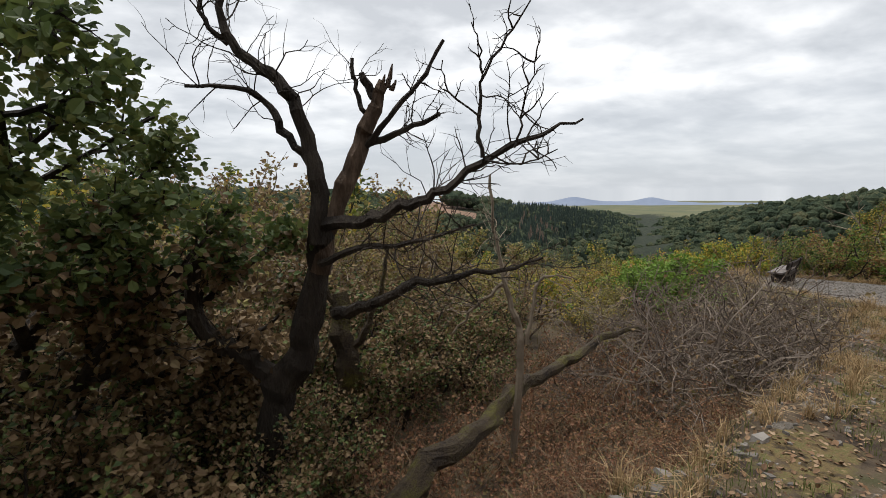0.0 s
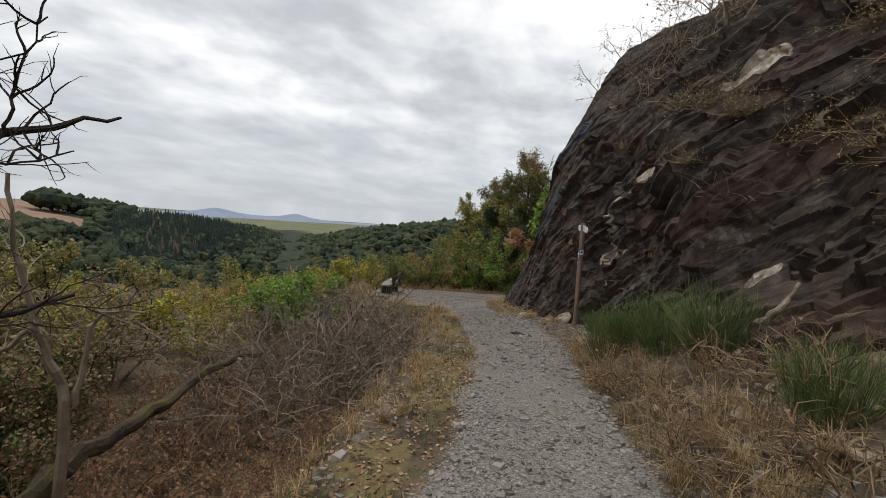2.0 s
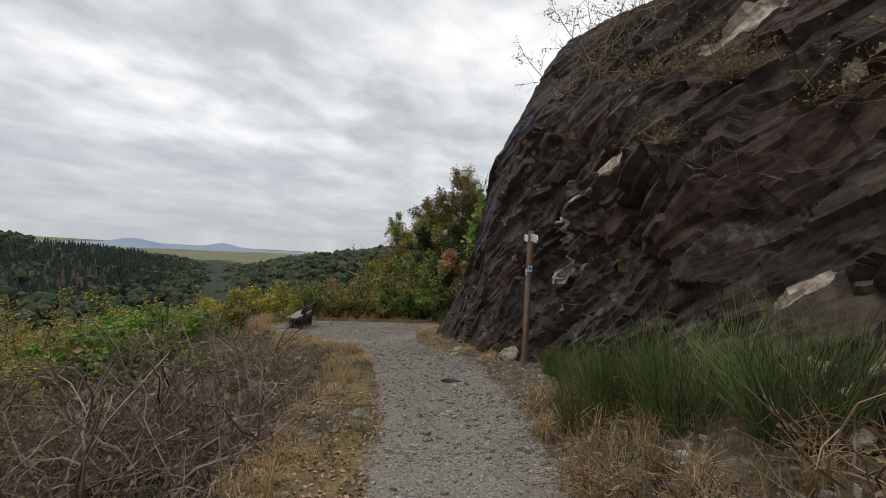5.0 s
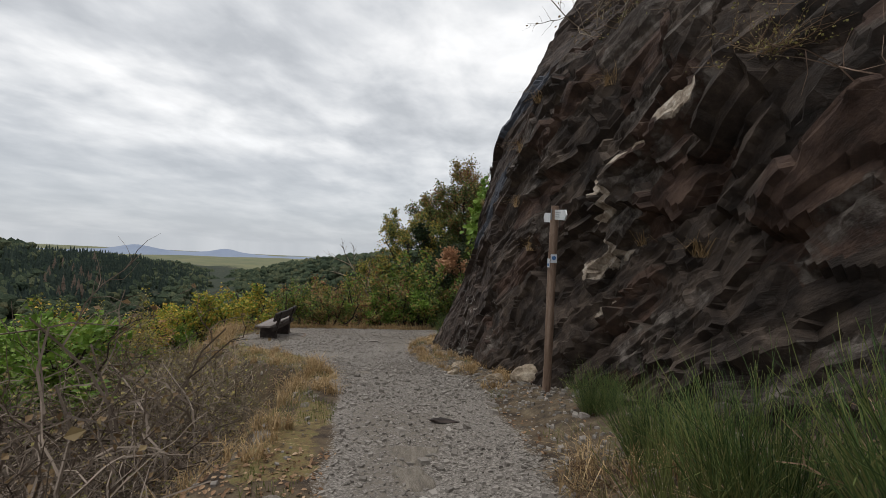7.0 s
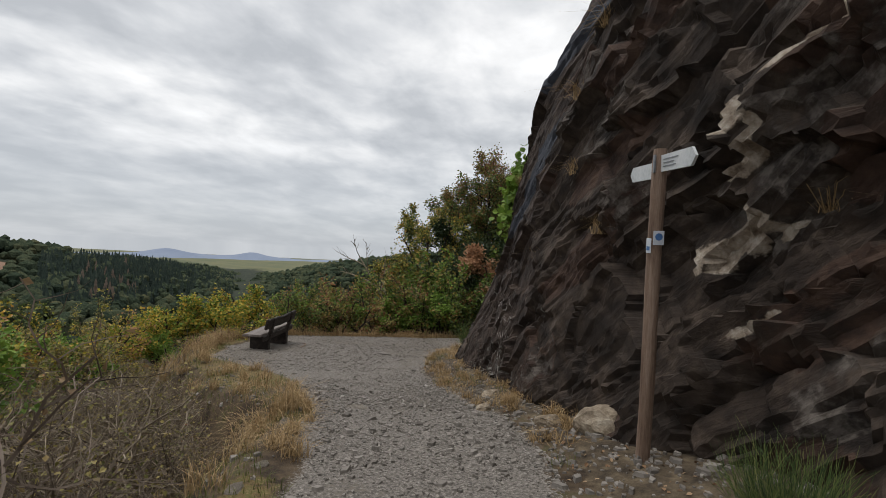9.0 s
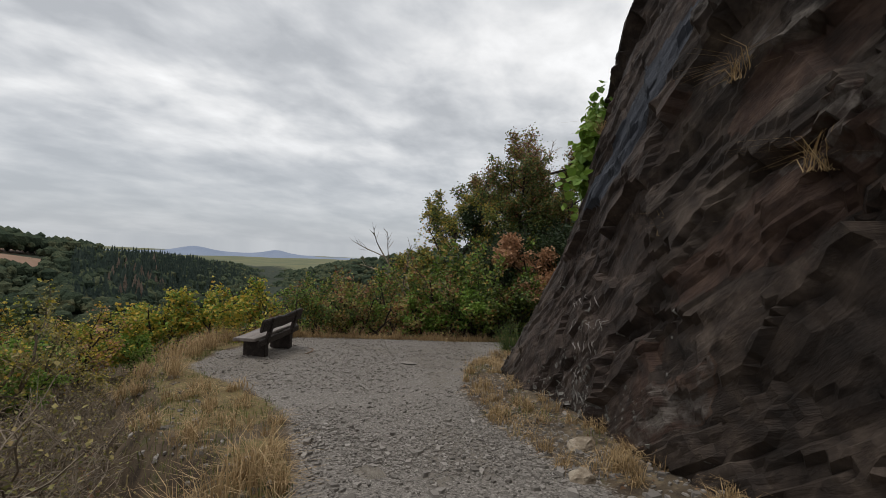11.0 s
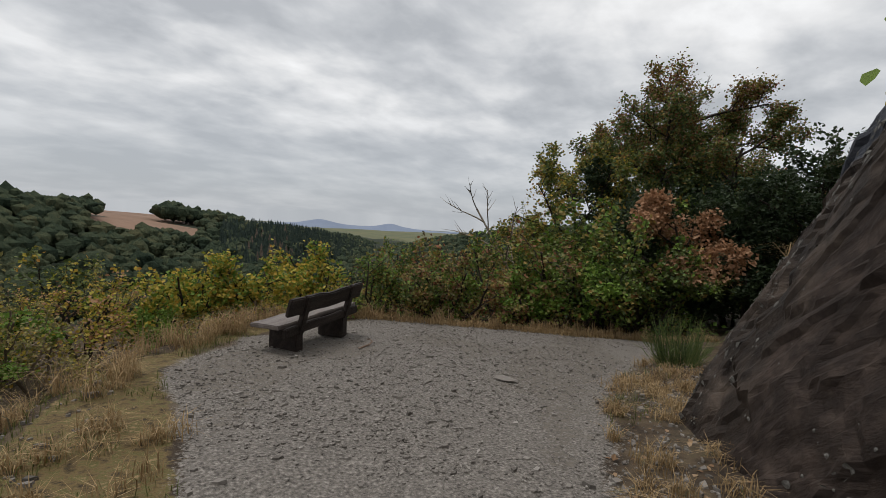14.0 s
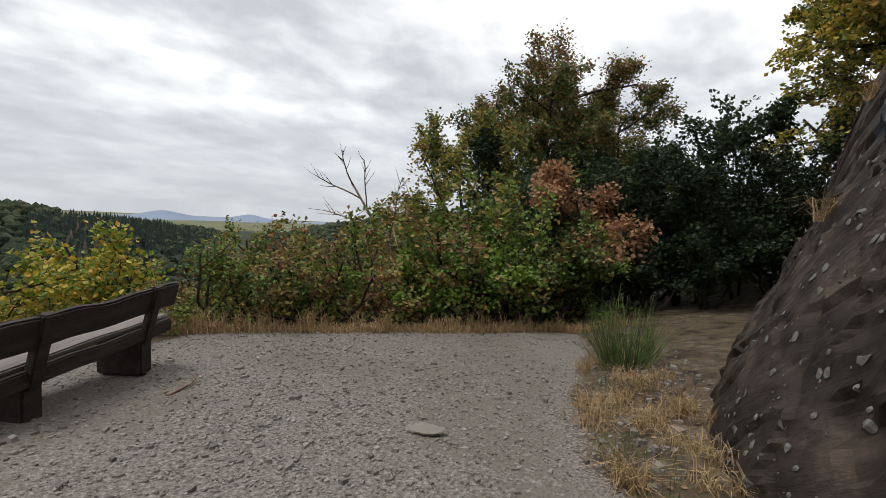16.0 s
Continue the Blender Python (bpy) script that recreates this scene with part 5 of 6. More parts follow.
def slab(sx, sy, sz, bevel=0.006, seed=None, wob=0.0, cuts=0, axis=0):
    bm = bmesh.new()
    bmesh.ops.create_cube(bm, size=1)
    bmesh.ops.scale(bm, vec=(sx, sy, sz), verts=bm.verts)
    if cuts:
        ed = [e for e in bm.edges if abs((e.verts[0].co - e.verts[1].co)[axis]) > 0.5 * (sx, sy, sz)[axis]]
        bmesh.ops.subdivide_edges(bm, edges=ed, cuts=cuts)
    if bevel:
        bmesh.ops.bevel(bm, geom=[e for e in bm.edges if e.calc_face_angle(0) > 0.6], offset=bevel, segments=2, affect="EDGES")
    if wob:
        rg = random.Random(seed)
        ph = [rg.uniform(0, 6) for _ in range(4)]
        for v in bm.verts:
            t = v.co[axis]
            v.co[2] += wob * (math.sin(5 * t + ph[0]) + 0.6 * math.sin(11 * t + ph[1])) * (1 if v.co[2] > 0 else 0.5)
            v.co[(axis + 1) % 3] += wob * 0.5 * math.sin(7 * t + ph[2])
    return bm


def arrow_board(length, height, thick):
    bm = bmesh.new()
    prof = [(0, -height / 2), (length - height * 0.45, -height / 2), (length, 0), (length - height * 0.45, height / 2), (0, height / 2)]
    f = bm.faces.new([bm.verts.new((x, -thick / 2, z)) for x, z in prof])
    ex = bmesh.ops.extrude_face_region(bm, geom=[f])
    bmesh.ops.translate(bm, vec=(0, thick, 0), verts=[v for v in ex["geom"] if isinstance(v, bmesh.types.BMVert)])
    bmesh.ops.recalc_face_normals(bm, faces=bm.faces)
    return bm


for turn, zc, off in ((SIGN_A, 2.39, -0.055), (SIGN_B, 2.35, -0.055)):
    ob = part("arrow_board", arrow_board(0.50, 0.12, 0.018), M_SIGN, sign_post, "pale arrow board with unreadable grey lines")
    ob.matrix_local = pose(0, 0, zc, 0, 0, turn) @ pose(0.045, 0, 0)
    for k, (w, dz) in enumerate(((0.22, 0.025), (0.16, 0.0), (0.19, -0.025))):
        line = part("text_bar", slab(w, 0.002, 0.008, 0), M_STEEL, ob)
        line.matrix_local = pose(0.05 + w / 2, -0.0115, dz)
bracket = part("bracket", slab(0.03, 0.012, 0.13, 0.003), M_STEEL, sign_post)
bracket.matrix_local = pose(0, 0, 2.39, 0, 0, SIGN_A) @ pose(0.03, -0.047, 0)
BADGE = -46
plate = part("trail_badge", slab(0.08, 0.006, 0.105, 0.002), M_WHITE, sign_post, "white trail badge with a blue emblem")
plate.matrix_local = pose(0, 0, 1.85, 0, 0, BADGE) @ pose(0.0, -0.054, 0)
bm = bmesh.new()
bmesh.ops.create_cone(bm, cap_ends=True, segments=20, radius1=0.027, radius2=0.027, depth=0.003)
disc = part("emblem", bm, M_BLUE, plate)
disc.matrix_local = pose(0, -0.0045, 0.008, 90)
plate2 = part("trail_badge", slab(0.05, 0.006, 0.11, 0.002), M_WHITE, sign_post, "narrow white and blue badge")
plate2.matrix_local = pose(0, 0, 1.79, 0, 0, BADGE - 75) @ pose(0, -0.054, 0)
stripe = part("emblem", slab(0.03, 0.003, 0.03, 0), M_BLUE, plate2)
stripe.matrix_local = pose(0, -0.0045, -0.02)
part("ground_anchor", slab(0.11, 0.015, 0.24, 0.003), M_STEEL, sign_post).matrix_local = pose(0.055, 0.0, 0.08, 0, 0, 50)

# ---- bench ----
bench = thing("bench", pose(*BENCH[:2], float(ground_z(*BENCH[:2])) - 0.02, 0, 0, BENCH[2]), "rustic bench of dark plank slabs beside the gravel", "bench")
for x in (-0.58, 0.58):
    leg = part("leg", slab(0.16, 0.42, 0.42, 0.015, int(x * 10), 0.006, 3, 2), M_BENCH, bench)
    leg.matrix_local = pose(x, 0.02, 0.19)
    strut = part("back_post", slab(0.11, 0.07, 0.54, 0.012), M_BENCH, bench)
    strut.matrix_local = pose(x, -0.235, 0.54, 14)
seat = part("seat", slab(1.95, 0.42, 0.055, 0.012, 4, 0.004, 14), M_SEAT, bench, "worn pale seat plank")
seat.matrix_local = pose(0, 0.06, 0.435)
apron = part("rail", slab(1.85, 0.05, 0.12, 0.012, 5, 0.006, 14), M_BENCH, bench)
apron.matrix_local = pose(0, -0.185, 0.36)
backrest = part("backrest", slab(1.85, 0.06, 0.23, 0.015, 6, 0.013, 18), M_BENCH, bench, "dark rough-edged back plank")
backrest.matrix_local = pose(0, -0.245, 0.675, 14)

# ---- broom bushes, shrubs and tufts at the rock's foot ----
def make_broom(seed, stems, radius, height, m, label, mat=M_BROOM, name="broom_bush", group="broom bushes", lean=0.75):
    rg = np.random.default_rng(seed)
    clumps = [Geo() for _ in range(4)]
    for i in range(stems):
        a, r0 = rg.uniform(0, 6.28), radius * 0.35 * math.sqrt(rg.random())
        g = clumps[int(a / 6.2832 * 4) % 4]
        tilt = rg.uniform(0.05, lean)
        h = height * rg.uniform(0.45, 1.0) * (1 - 0.35 * tilt)
        pts = wander(rg, (r0 * math.cos(a), r0 * math.sin(a), -0.08), (tilt * math.cos(a), tilt * math.sin(a), 1), h, 4, 0.10, 0.03)
        tube(g, pts, np.linspace(0.004, 0.0014, 5), 3)
        for _ in range(2):
            k = rg.integers(1, 4)
            tw = wander(rg, pts[k], unit(pts[k] - pts[k - 1]) + rg.normal(0, 0.3, 3), h * rg.uniform(0.2, 0.5), 2, 0.12, 0.05)
            tube(g, tw, np.linspace(0.0026, 0.001, 3), 3)
    ob = thing(name, m, label, "shrub", group)
    for g in clumps:
        part("stem_clump", g, mat, ob)
    return ob


broom = make_broom(51, 420, 0.75, 1.05, placed(6.5, 2.75, 0.2, 1.0), "green broom bush at the foot of the rock")
copy_thing(broom, placed(7.3, 2.6, 1.2, 0.88))
copy_thing(broom, placed(8.3, 2.6, 2.2, 0.66))
copy_thing(broom, placed(5.7, 2.95, 3.4, 0.95))
copy_thing(broom, placed(9.7, 2.75, 3.9, 0.55))
copy_thing(broom, placed(3.7, 2.7, 4.4, 0.7))
small_broom = make_broom(52, 220, 0.5, 0.75, placed(20.1, 2.0, 0.2, 1.25), "small green broom bush beside the gravel", group="small brooms")
yellow_broom = make_broom(53, 160, 0.45, 0.85, placed(7.3, 2.25, 0.7, 1.0), "yellowing broom with straw stems", mat=M_GRASS, group="small brooms")
twiggy = make_thicket(34, 150, 0.8, 0.36, M_BRAMBLE, placed(5.4, 2.3, 0), "dead twigs and dry stalks on the bank", name="dry_brush", category="shrub", group="dry brush", leaf=(M_DRY, 120, 0.02, 0.05))
for s, d, size in ((6.2, 2.2, 0.8), (4.6, 2.5, 1.0), (3.8, 2.2, 0.9), (5.0, 3.1, 1.1), (6.8, 3.3, 0.9), (4.0, 3.2, 1.1), (3.0, 2.6, 1.0), (2.2, 2.2, 0.9), (18.9, 1.75, 0.6), (8.0, 2.3, 0.7)):
    copy_thing(twiggy, placed(s, d, s * 2.3, size))


def on_rock(s, h, sink=0.03, turn=0.0, size=1.0):
    p = rock_at(s, h, -sink)
    return Matrix.LocRotScale(p, Euler((0, 0, turn)), (size, size, size))


cliff_shrub = make_thicket(35, 60, 0.3, 0.8, M_BRAMBLE, on_rock(9.2, 4.6), "thin dry shrub rooted in the rock", name="cliff_shrub", category="shrub", group="cliff shrubs", leaf=(M_OLIVE, 420, 0.03, 0.05))
for s, h, size in ((9.9, 4.7, 0.9), (8.6, 4.2, 0.8), (7.2, 3.6, 1.0), (6.2, 3.2, 1.0), (6.6, 4.8, 1.1), (5.4, 3.0, 1.1), (8.9, 3.4, 0.6), (5.8, 4.2, 1.1), (4.8, 2.4, 1.0), (4.4, 3.6, 1.2), (11.9, 5.6, 0.8), (7.6, 5.4, 1.0)):
    copy_thing(cliff_shrub, on_rock(s, h, 0.03, s * 1.7, size))
pale_stalks = make_thicket(36, 16, 0.12, 0.75, M_POST, on_rock(7.9, 2.75), "pale dry stalks growing from a ledge", name="dry_stalks", category="shrub", group="cliff shrubs")
bare_top = make_twig_shrub(37, 9, 1.9, 0.8, M_TWIG, on_rock(11.8, 6.2, 0.1, 0, 1.2), "nearly bare shrub on the rock's crest", name="crest_shrub", group="crest shrubs", leaf=(M_DRY, 420, 0.03, 0.05))
for s, h, size in ((12.4, 5.9, 0.9), (11.0, 6.7, 1.3), (10.2, 7.1, 1.3)):
    copy_thing(bare_top, on_rock(s, h, 0.1, s, size))
tuft = make_tuft(54, 90, 0.09, (0.10, 0.34), 0.003, 2.4, M_DRYGRASS, on_rock(13.0, 2.9), "straw coloured grass tuft on a ledge", group="grass tufts")
for s, h in ((13.2, 3.9), (12.4, 2.1), (13.6, 1.9), (11.4, 4.3), (10.4, 2.0), (9.4, 1.8), (12.9, 4.6), (15.4, 3.4), (18.3, 1.6), (18.7, 2.6)):
    copy_thing(tuft, on_rock(s, h, 0.02, s * 5))

# ivy and vine over the north shoulder
rng = np.random.default_rng(91)
vine = thing("wild_vine", Matrix.Translation(rock_at(16.3, 4.0)), "broad-leaved green vine hanging over the rock shoulder", "vine")
g = Geo()
pts = rock_point(rng.normal(16.05, 0.24, 700), rng.normal(3.35, 0.28, 700), 0.16) - np.array(rock_at(16.3, 4.0))
leaves(g, rng, pts + rng.normal(0, 0.07, pts.shape), (0.08, 0.15), flat=0.4, width=1.3, droop=0.6)
part("foliage", g, M_LIME, vine)
g = Geo()
for i in range(14):
    s0, h0 = rng.normal(16.9, 0.3), rng.normal(4.3, 0.3)
    k = np.linspace(0, 1, 7)
    tube(g, rock_point(s0 + 0.3 * k * rng.normal(), h0 - 1.0 * k, 0.06) - np.array(rock_at(16.3, 4.0)), np.full(7, 0.006), 4)
part("vine_stem", g, M_TWIG, vine)

# chalk scrawl: rows of short unreadable strokes on the smooth slab
rng = np.random.default_rng(92)
for row, (h0, n, s0) in enumerate(((1.28, 5, 15.1), (1.02, 6, 15.0), (0.80, 5, 14.95), (0.50, 4, 14.8), (0.28, 4, 14.65))):
    ob = thing("chalk_scrawl", Matrix.Translation(rock_at(s0, h0)), "faded row of pale chalk scrawl on the rock", "graffiti", "chalk scrawl")
    org = np.array(rock_at(s0, h0))
    for i in range(n):
        for k in range(2):
            a = rng.uniform(0.4, 2.4)
            t = np.linspace(-0.5, 0.5, 6) * rng.uniform(0.08, 0.17)
            ss, hh = s0 - i * 0.13 + t * math.cos(a) + 0.02 * np.sin(t * 40), h0 + t * math.sin(a) + i * 0.01
            g = Geo()
            tube(g, rock_point(ss, hh, 0.001) - org, np.full(6, 0.0045), 4)
            part("stroke", g, M_CHALK, ob)
rng = np.random.default_rng(93)
g = Geo()
for i in range(620):
    s0, h0 = (rng.normal(14.6, 0.6), abs(rng.normal(0.1, 0.4))) if i % 2 == 1 else (rng.normal(17.5, 0.5), rng.uniform(0.0, 2.8))
    r = 0.006 + 0.026 * rng.random() ** 2
    a = np.arange(7) * 0.8976
    rr = r * rng.uniform(0.7, 1.2, 7)
    ring = rock_point(s0 + rr * np.cos(a), h0 + rr * np.sin(a), 0.006)
    g.add(np.concatenate([ring, rock_point(np.array([s0]), np.array([h0]), 0.012)]), np.array([(k, (k + 1) % 7, 7) for k in range(7)])[:, ::-1])
tagged(part("lichen", g, M_LICHEN), "round pale lichen spots on the rock", "lichen", kind="stuff")

# ---- verge grass ----
rng = np.random.default_rng(94)


def scatter_sd(n, s_lo, s_hi, fn):
    """Points s, d on the ground; fn gives the range of d for each s."""
    s = rng.uniform(s_lo, s_hi, n)
    lo, hi = fn(s)
    d = lo + (hi - lo) * rng.random(n)
    x, y = xy(s, d)
    return np.stack([x, y, ground_z(x, y) - 0.01], -1), s, d


def L_(s):
    return lerp(s, EDGE_S, PATH_L)


def R_(s):
    return lerp(s, EDGE_S, PATH_R)


def D_(s):
    return lerp(s, EDGE_S, DROP_L)


g = Geo()
p, s, d = scatter_sd(13000, 0.5, 19.5, lambda s: (D_(s) - 0.4, L_(s) - 0.02))
p = p[(fractal(s * 1.1, d * 1.1, 3, 33) > 0.0)]
blades(g, rng, p, (0.03, 0.12), 0.0025, 1.0)
p, s, d = scatter_sd(5000, 1.0, 20, lambda s: (R_(s) + 0.02, R_(s) + 0.7))
blades(g, rng, p[fractal(s * 1.3, d * 1.3, 3, 36) > 0.05], (0.04, 0.16), 0.0025, 1.0)
tagged(part("verge_grass", g, M_GRASS), "short green and mossy grass on the verges", "grass", kind="stuff")
g = Geo()
# straw clumps: along the outer edge, round the far verge and at the rock's foot
for count, s_lo, s_hi, fn, hgt in ((48, 11.0, 15.5, lambda s: (D_(s) - 0.3, L_(s) - 0.05), (0.06, 0.22)), (50, 15.5, 21, lambda s: (D_(s) - 0.7, D_(s) + 0.3), (0.15, 0.5)),
                                   (46, 2.0, 10.5, lambda s: (D_(s) - 0.5, D_(s) + 0.2), (0.08, 0.26)), (95, 11.5, 20.5, lambda s: (R_(s) + 0.05, R_(s) + 0.9), (0.05, 0.2)), (36, 3, 8.4, lambda s: (R_(s) + 0.05, R_(s) + 0.9), (0.10, 0.40)), (9, 11.8, 12.6, lambda s: (D_(s) - 0.5, D_(s) + 0.1), (0.2, 0.5))):
    p, s, d = scatter_sd(count, s_lo, s_hi, fn)
    for q in p:
        n = int(rng.integers(40, 90))
        a, r = rng.uniform(0, 6.28, n), rng.uniform(0.04, 0.16) * np.sqrt(rng.random(n))
        blades(g, rng, q + np.stack([r * np.cos(a), r * np.sin(a), np.zeros(n)], -1), hgt, 0.003, rng.uniform(0.9, 2.2))
dd = rng.uniform(-4.3, 3.4, 6000)
ss = 22.3 + 0.25 * dd + np.abs(rng.normal(0, 0.45, 6000)) - 0.1
x, y = xy(ss, dd)
blades(g, rng, np.stack([x, y, ground_z(x, y) - 0.01], -1), (0.04, 0.20), 0.004, 1.3)
for q in range(46):
    d0 = rng.uniform(-4.3, 3.2)
    x, y = xy(22.35 + 0.25 * d0 + abs(rng.normal(0, 0.25)), d0)
    n = int(rng.integers(30, 70))
    a, r = rng.uniform(0, 6.28, n), rng.uniform(0.05, 0.2) * np.sqrt(rng.random(n))
    blades(g, rng, np.stack([x + r * np.cos(a), y + r * np.sin(a), np.full(n, float(ground_z(x, y)) - 0.01)], -1), (0.12, rng.uniform(0.25, 0.5)), 0.004, 0.8)
tagged(part("straw_grass", g, M_DRYGRASS), "dry straw grass clumps along the gravel's edges", "grass", kind="stuff")
g = Geo()
p, s, d = scatter_sd(9000, -1.0, 21, lambda s: (D_(s) - 5.0, D_(s) - 0.15))
blades(g, rng, p, (0.05, 0.20), 0.006, 1.5)
tagged(part("slope_weeds", g, M_WEED), "dull olive and brown weeds on the outer slope", "weeds", kind="stuff")
g = Geo()
p, s, d = scatter_sd(5200, 1.5, 20, lambda s: (R_(s) + 0.1, R_(s) + 1.3))
blades(g, rng, p[s < 8.6], (0.06, 0.30), 0.004, 1.4)
tagged(part("bank_weeds", g, M_WEED), "dry brown weeds on the bank below the rock", "weeds", kind="stuff")
# fallen leaves
g = Geo()
p, s, d = scatter_sd(5200, 0.0, 9, lambda s: (D_(s) - 0.8, L_(s) + 0.05))
q, s, d = scatter_sd(900, 3, 20, lambda s: (R_(s), R_(s) + 1.0))
dd = rng.uniform(-4, 3.2, 900)
x, y = xy(22.5 + 0.25 * dd + rng.uniform(-0.1, 0.8, 900), dd)
p = np.concatenate([p, q, np.stack([x, y, ground_z(x, y)], -1)]) + np.array([0, 0, 0.025])
leaves(g, rng, p - np.array([0, 0, 0.012]), (0.022, 0.05), flat=1.4)
tagged(part("fallen_leaves", g, M_FALLEN), "scattered brown fallen oak leaves", "leaves", kind="stuff")


# ---- stones ----
def chip(rg, w, l, t):
    """A flat broken stone as vertices and faces."""
    n = 4
    a = np.arange(n) * 2 * math.pi / n + rg.uniform(-0.35, 0.35, n)
    r = rg.uniform(0.7, 1.15, n)
    top = np.stack([0.5 * w * r * np.cos(a) * 0.82, 0.5 * l * r * np.sin(a) * 0.82, np.full(n, t) * rg.uniform(0.7, 1.15, n)], -1)
    bot = np.stack([0.5 * w * r * np.cos(a), 0.5 * l * r * np.sin(a), np.full(n, -0.4 * t)], -1)
    k = np.arange(n)
    return np.concatenate([bot, top]), np.stack([k, np.roll(k, -1), np.roll(k, -1) + n, k + n], -1), (k + n)[None]


rng = np.random.default_rng(95)
shapes = [chip(rng, 1, rng.uniform(0.4, 0.85), rng.uniform(0.12, 0.30)) for _ in range(14)]


def strew(geo, p, size):
    keep = fractal(p[:, 0] * 0.8, p[:, 1] * 0.8, 3, 401) + 0.25 * rng.normal(0, 1, len(p)) > -0.2
    p, size = p[keep], size[keep]
    n = len(p)
    turn, pitch, roll = rng.normal(0.75, 0.9, n), rng.normal(0, 0.12, n), rng.normal(0, 0.12, n)
    for i in range(n):
        v, f4, f6 = shapes[int(rng.integers(0, 14))]
        c, s_ = math.cos(turn[i]), math.sin(turn[i])
        v = v * size[i]
        z = v[:, 2] + v[:, 0] * pitch[i] + v[:, 1] * roll[i]
        geo.add(np.stack([v[:, 0] * c - v[:, 1] * s_, v[:, 0] * s_ + v[:, 1] * c, z], -1) + p[i], f4, f6)


g = Geo()
p, s, d = scatter_sd(16000, 0.8, 14, lambda s: (L_(s) + 0.02, R_(s) + 0.05))
strew(g, p + np.array([0, 0, 0.012]), np.clip(rng.lognormal(-3.75, 0.6, len(p)), 0.014, 0.13))
p, s, d = scatter_sd(25000, 13, 22.3, lambda s: (L_(s) + 0.02, R_(s) + 0.5))
strew(g, p + np.array([0, 0, 0.012]), np.clip(rng.lognormal(-3.85, 0.5, len(p)), 0.014, 0.11))
p, s, d = scatter_sd(3000, 2.5, 13.5, lambda s: (R_(s) - 0.1, R_(s) + 1.3))
strew(g, p + np.array([0, 0, 0.012]), np.clip(rng.lognormal(-3.0, 0.5, len(p)), 0.02, 0.16))
p, s, d = scatter_sd(1500, 13.5, 21, lambda s: (R_(s), R_(s) + 1.3))
strew(g, p + np.array([0, 0, 0.012]), np.clip(rng.lognormal(-3.2, 0.5, len(p)), 0.02, 0.13))
p, s, d = scatter_sd(700, 1.5, 16, lambda s: (D_(s) - 0.4, D_(s) + 0.4))
strew(g, p + np.array([0, 0, 0.012]), np.clip(rng.lognormal(-3.1, 0.5, len(p)), 0.02, 0.15))
tagged(part("gravel", g, M_STONE), "loose flat grey slate chips on the path", "gravel", kind="stuff")


def boulder(name, m, size, mat, label, seed, category="stone", group=""):
    rg = np.random.default_rng(seed)
    bm = bmesh.new()
    bmesh.ops.create_icosphere(bm, subdivisions=3, radius=0.5)
    planes = [(unit(rg.normal(0, 1, 3)), rg.uniform(0.24, 0.42)) for _ in range(9)]
    for v in bm.verts:
        c = np.array(v.co)
        for nrm, dist in planes:
            over = c.dot(nrm) - dist
            if over > 0:
                c = c - nrm * over * 0.92
        c = c * (1 + 0.05 * rg.normal())
        v.co = c * np.array(size)
    ob = part(name, bm, mat)
    ob.matrix_world = m
    return tagged(ob, label, category, group)


def stone_at(s, d, size, mat, label, seed, turn=0.0, lift=0.0):
    x, y, z = on_ground(s, d)
    return boulder("stone", pose(x, y, z + lift, 4, 5, turn), size, mat, label, seed, group="stones on the ground")


x, y = 13.0, 12.73
boulder("stone", pose(x, y, float(ground_z(x, y)) + 0.015, 0, 4, 30), (0.20, 0.30, 0.10), M_STONE, "pale flat stone set in the gravel", 201, group="stones on the ground")
x, y = 8.05, 6.0
boulder("flat_stone", pose(x, y, float(ground_z(x, y)) + 0.02, 3, 3, -50), (0.34, 0.10, 0.06), M_BENCH, "dark weathered wood chunk on the path", 202, group="stones on the ground")
for i, (s, d, sx, sy, sz) in enumerate(((11.75, 2.62, 0.62, 0.44, 0.40), (12.2, 2.2, 0.35, 0.24, 0.14), (13.6, 1.75, 0.3, 0.22, 0.14), (4.4, 2.8, 0.28, 0.2, 0.16), (4.1, 2.4, 0.24, 0.2, 0.14), (5.3, 3.0, 0.3, 0.2, 0.18), (3.7, 2.9, 0.3, 0.25, 0.18), (6.1, 3.5, 0.3, 0.25, 0.2),
                                        (4.9, 2.1, 0.2, 0.14, 0.1), (3.2, 2.5, 0.25, 0.2, 0.12), (13.0, 1.6, 0.22, 0.2, 0.14))):
    stone_at(s, d, (sx, sy, sz), M_QUARTZ, "pale broken quartz block at the rock's foot", 210 + i, s * 40, 0.3 * sz * 0.3)
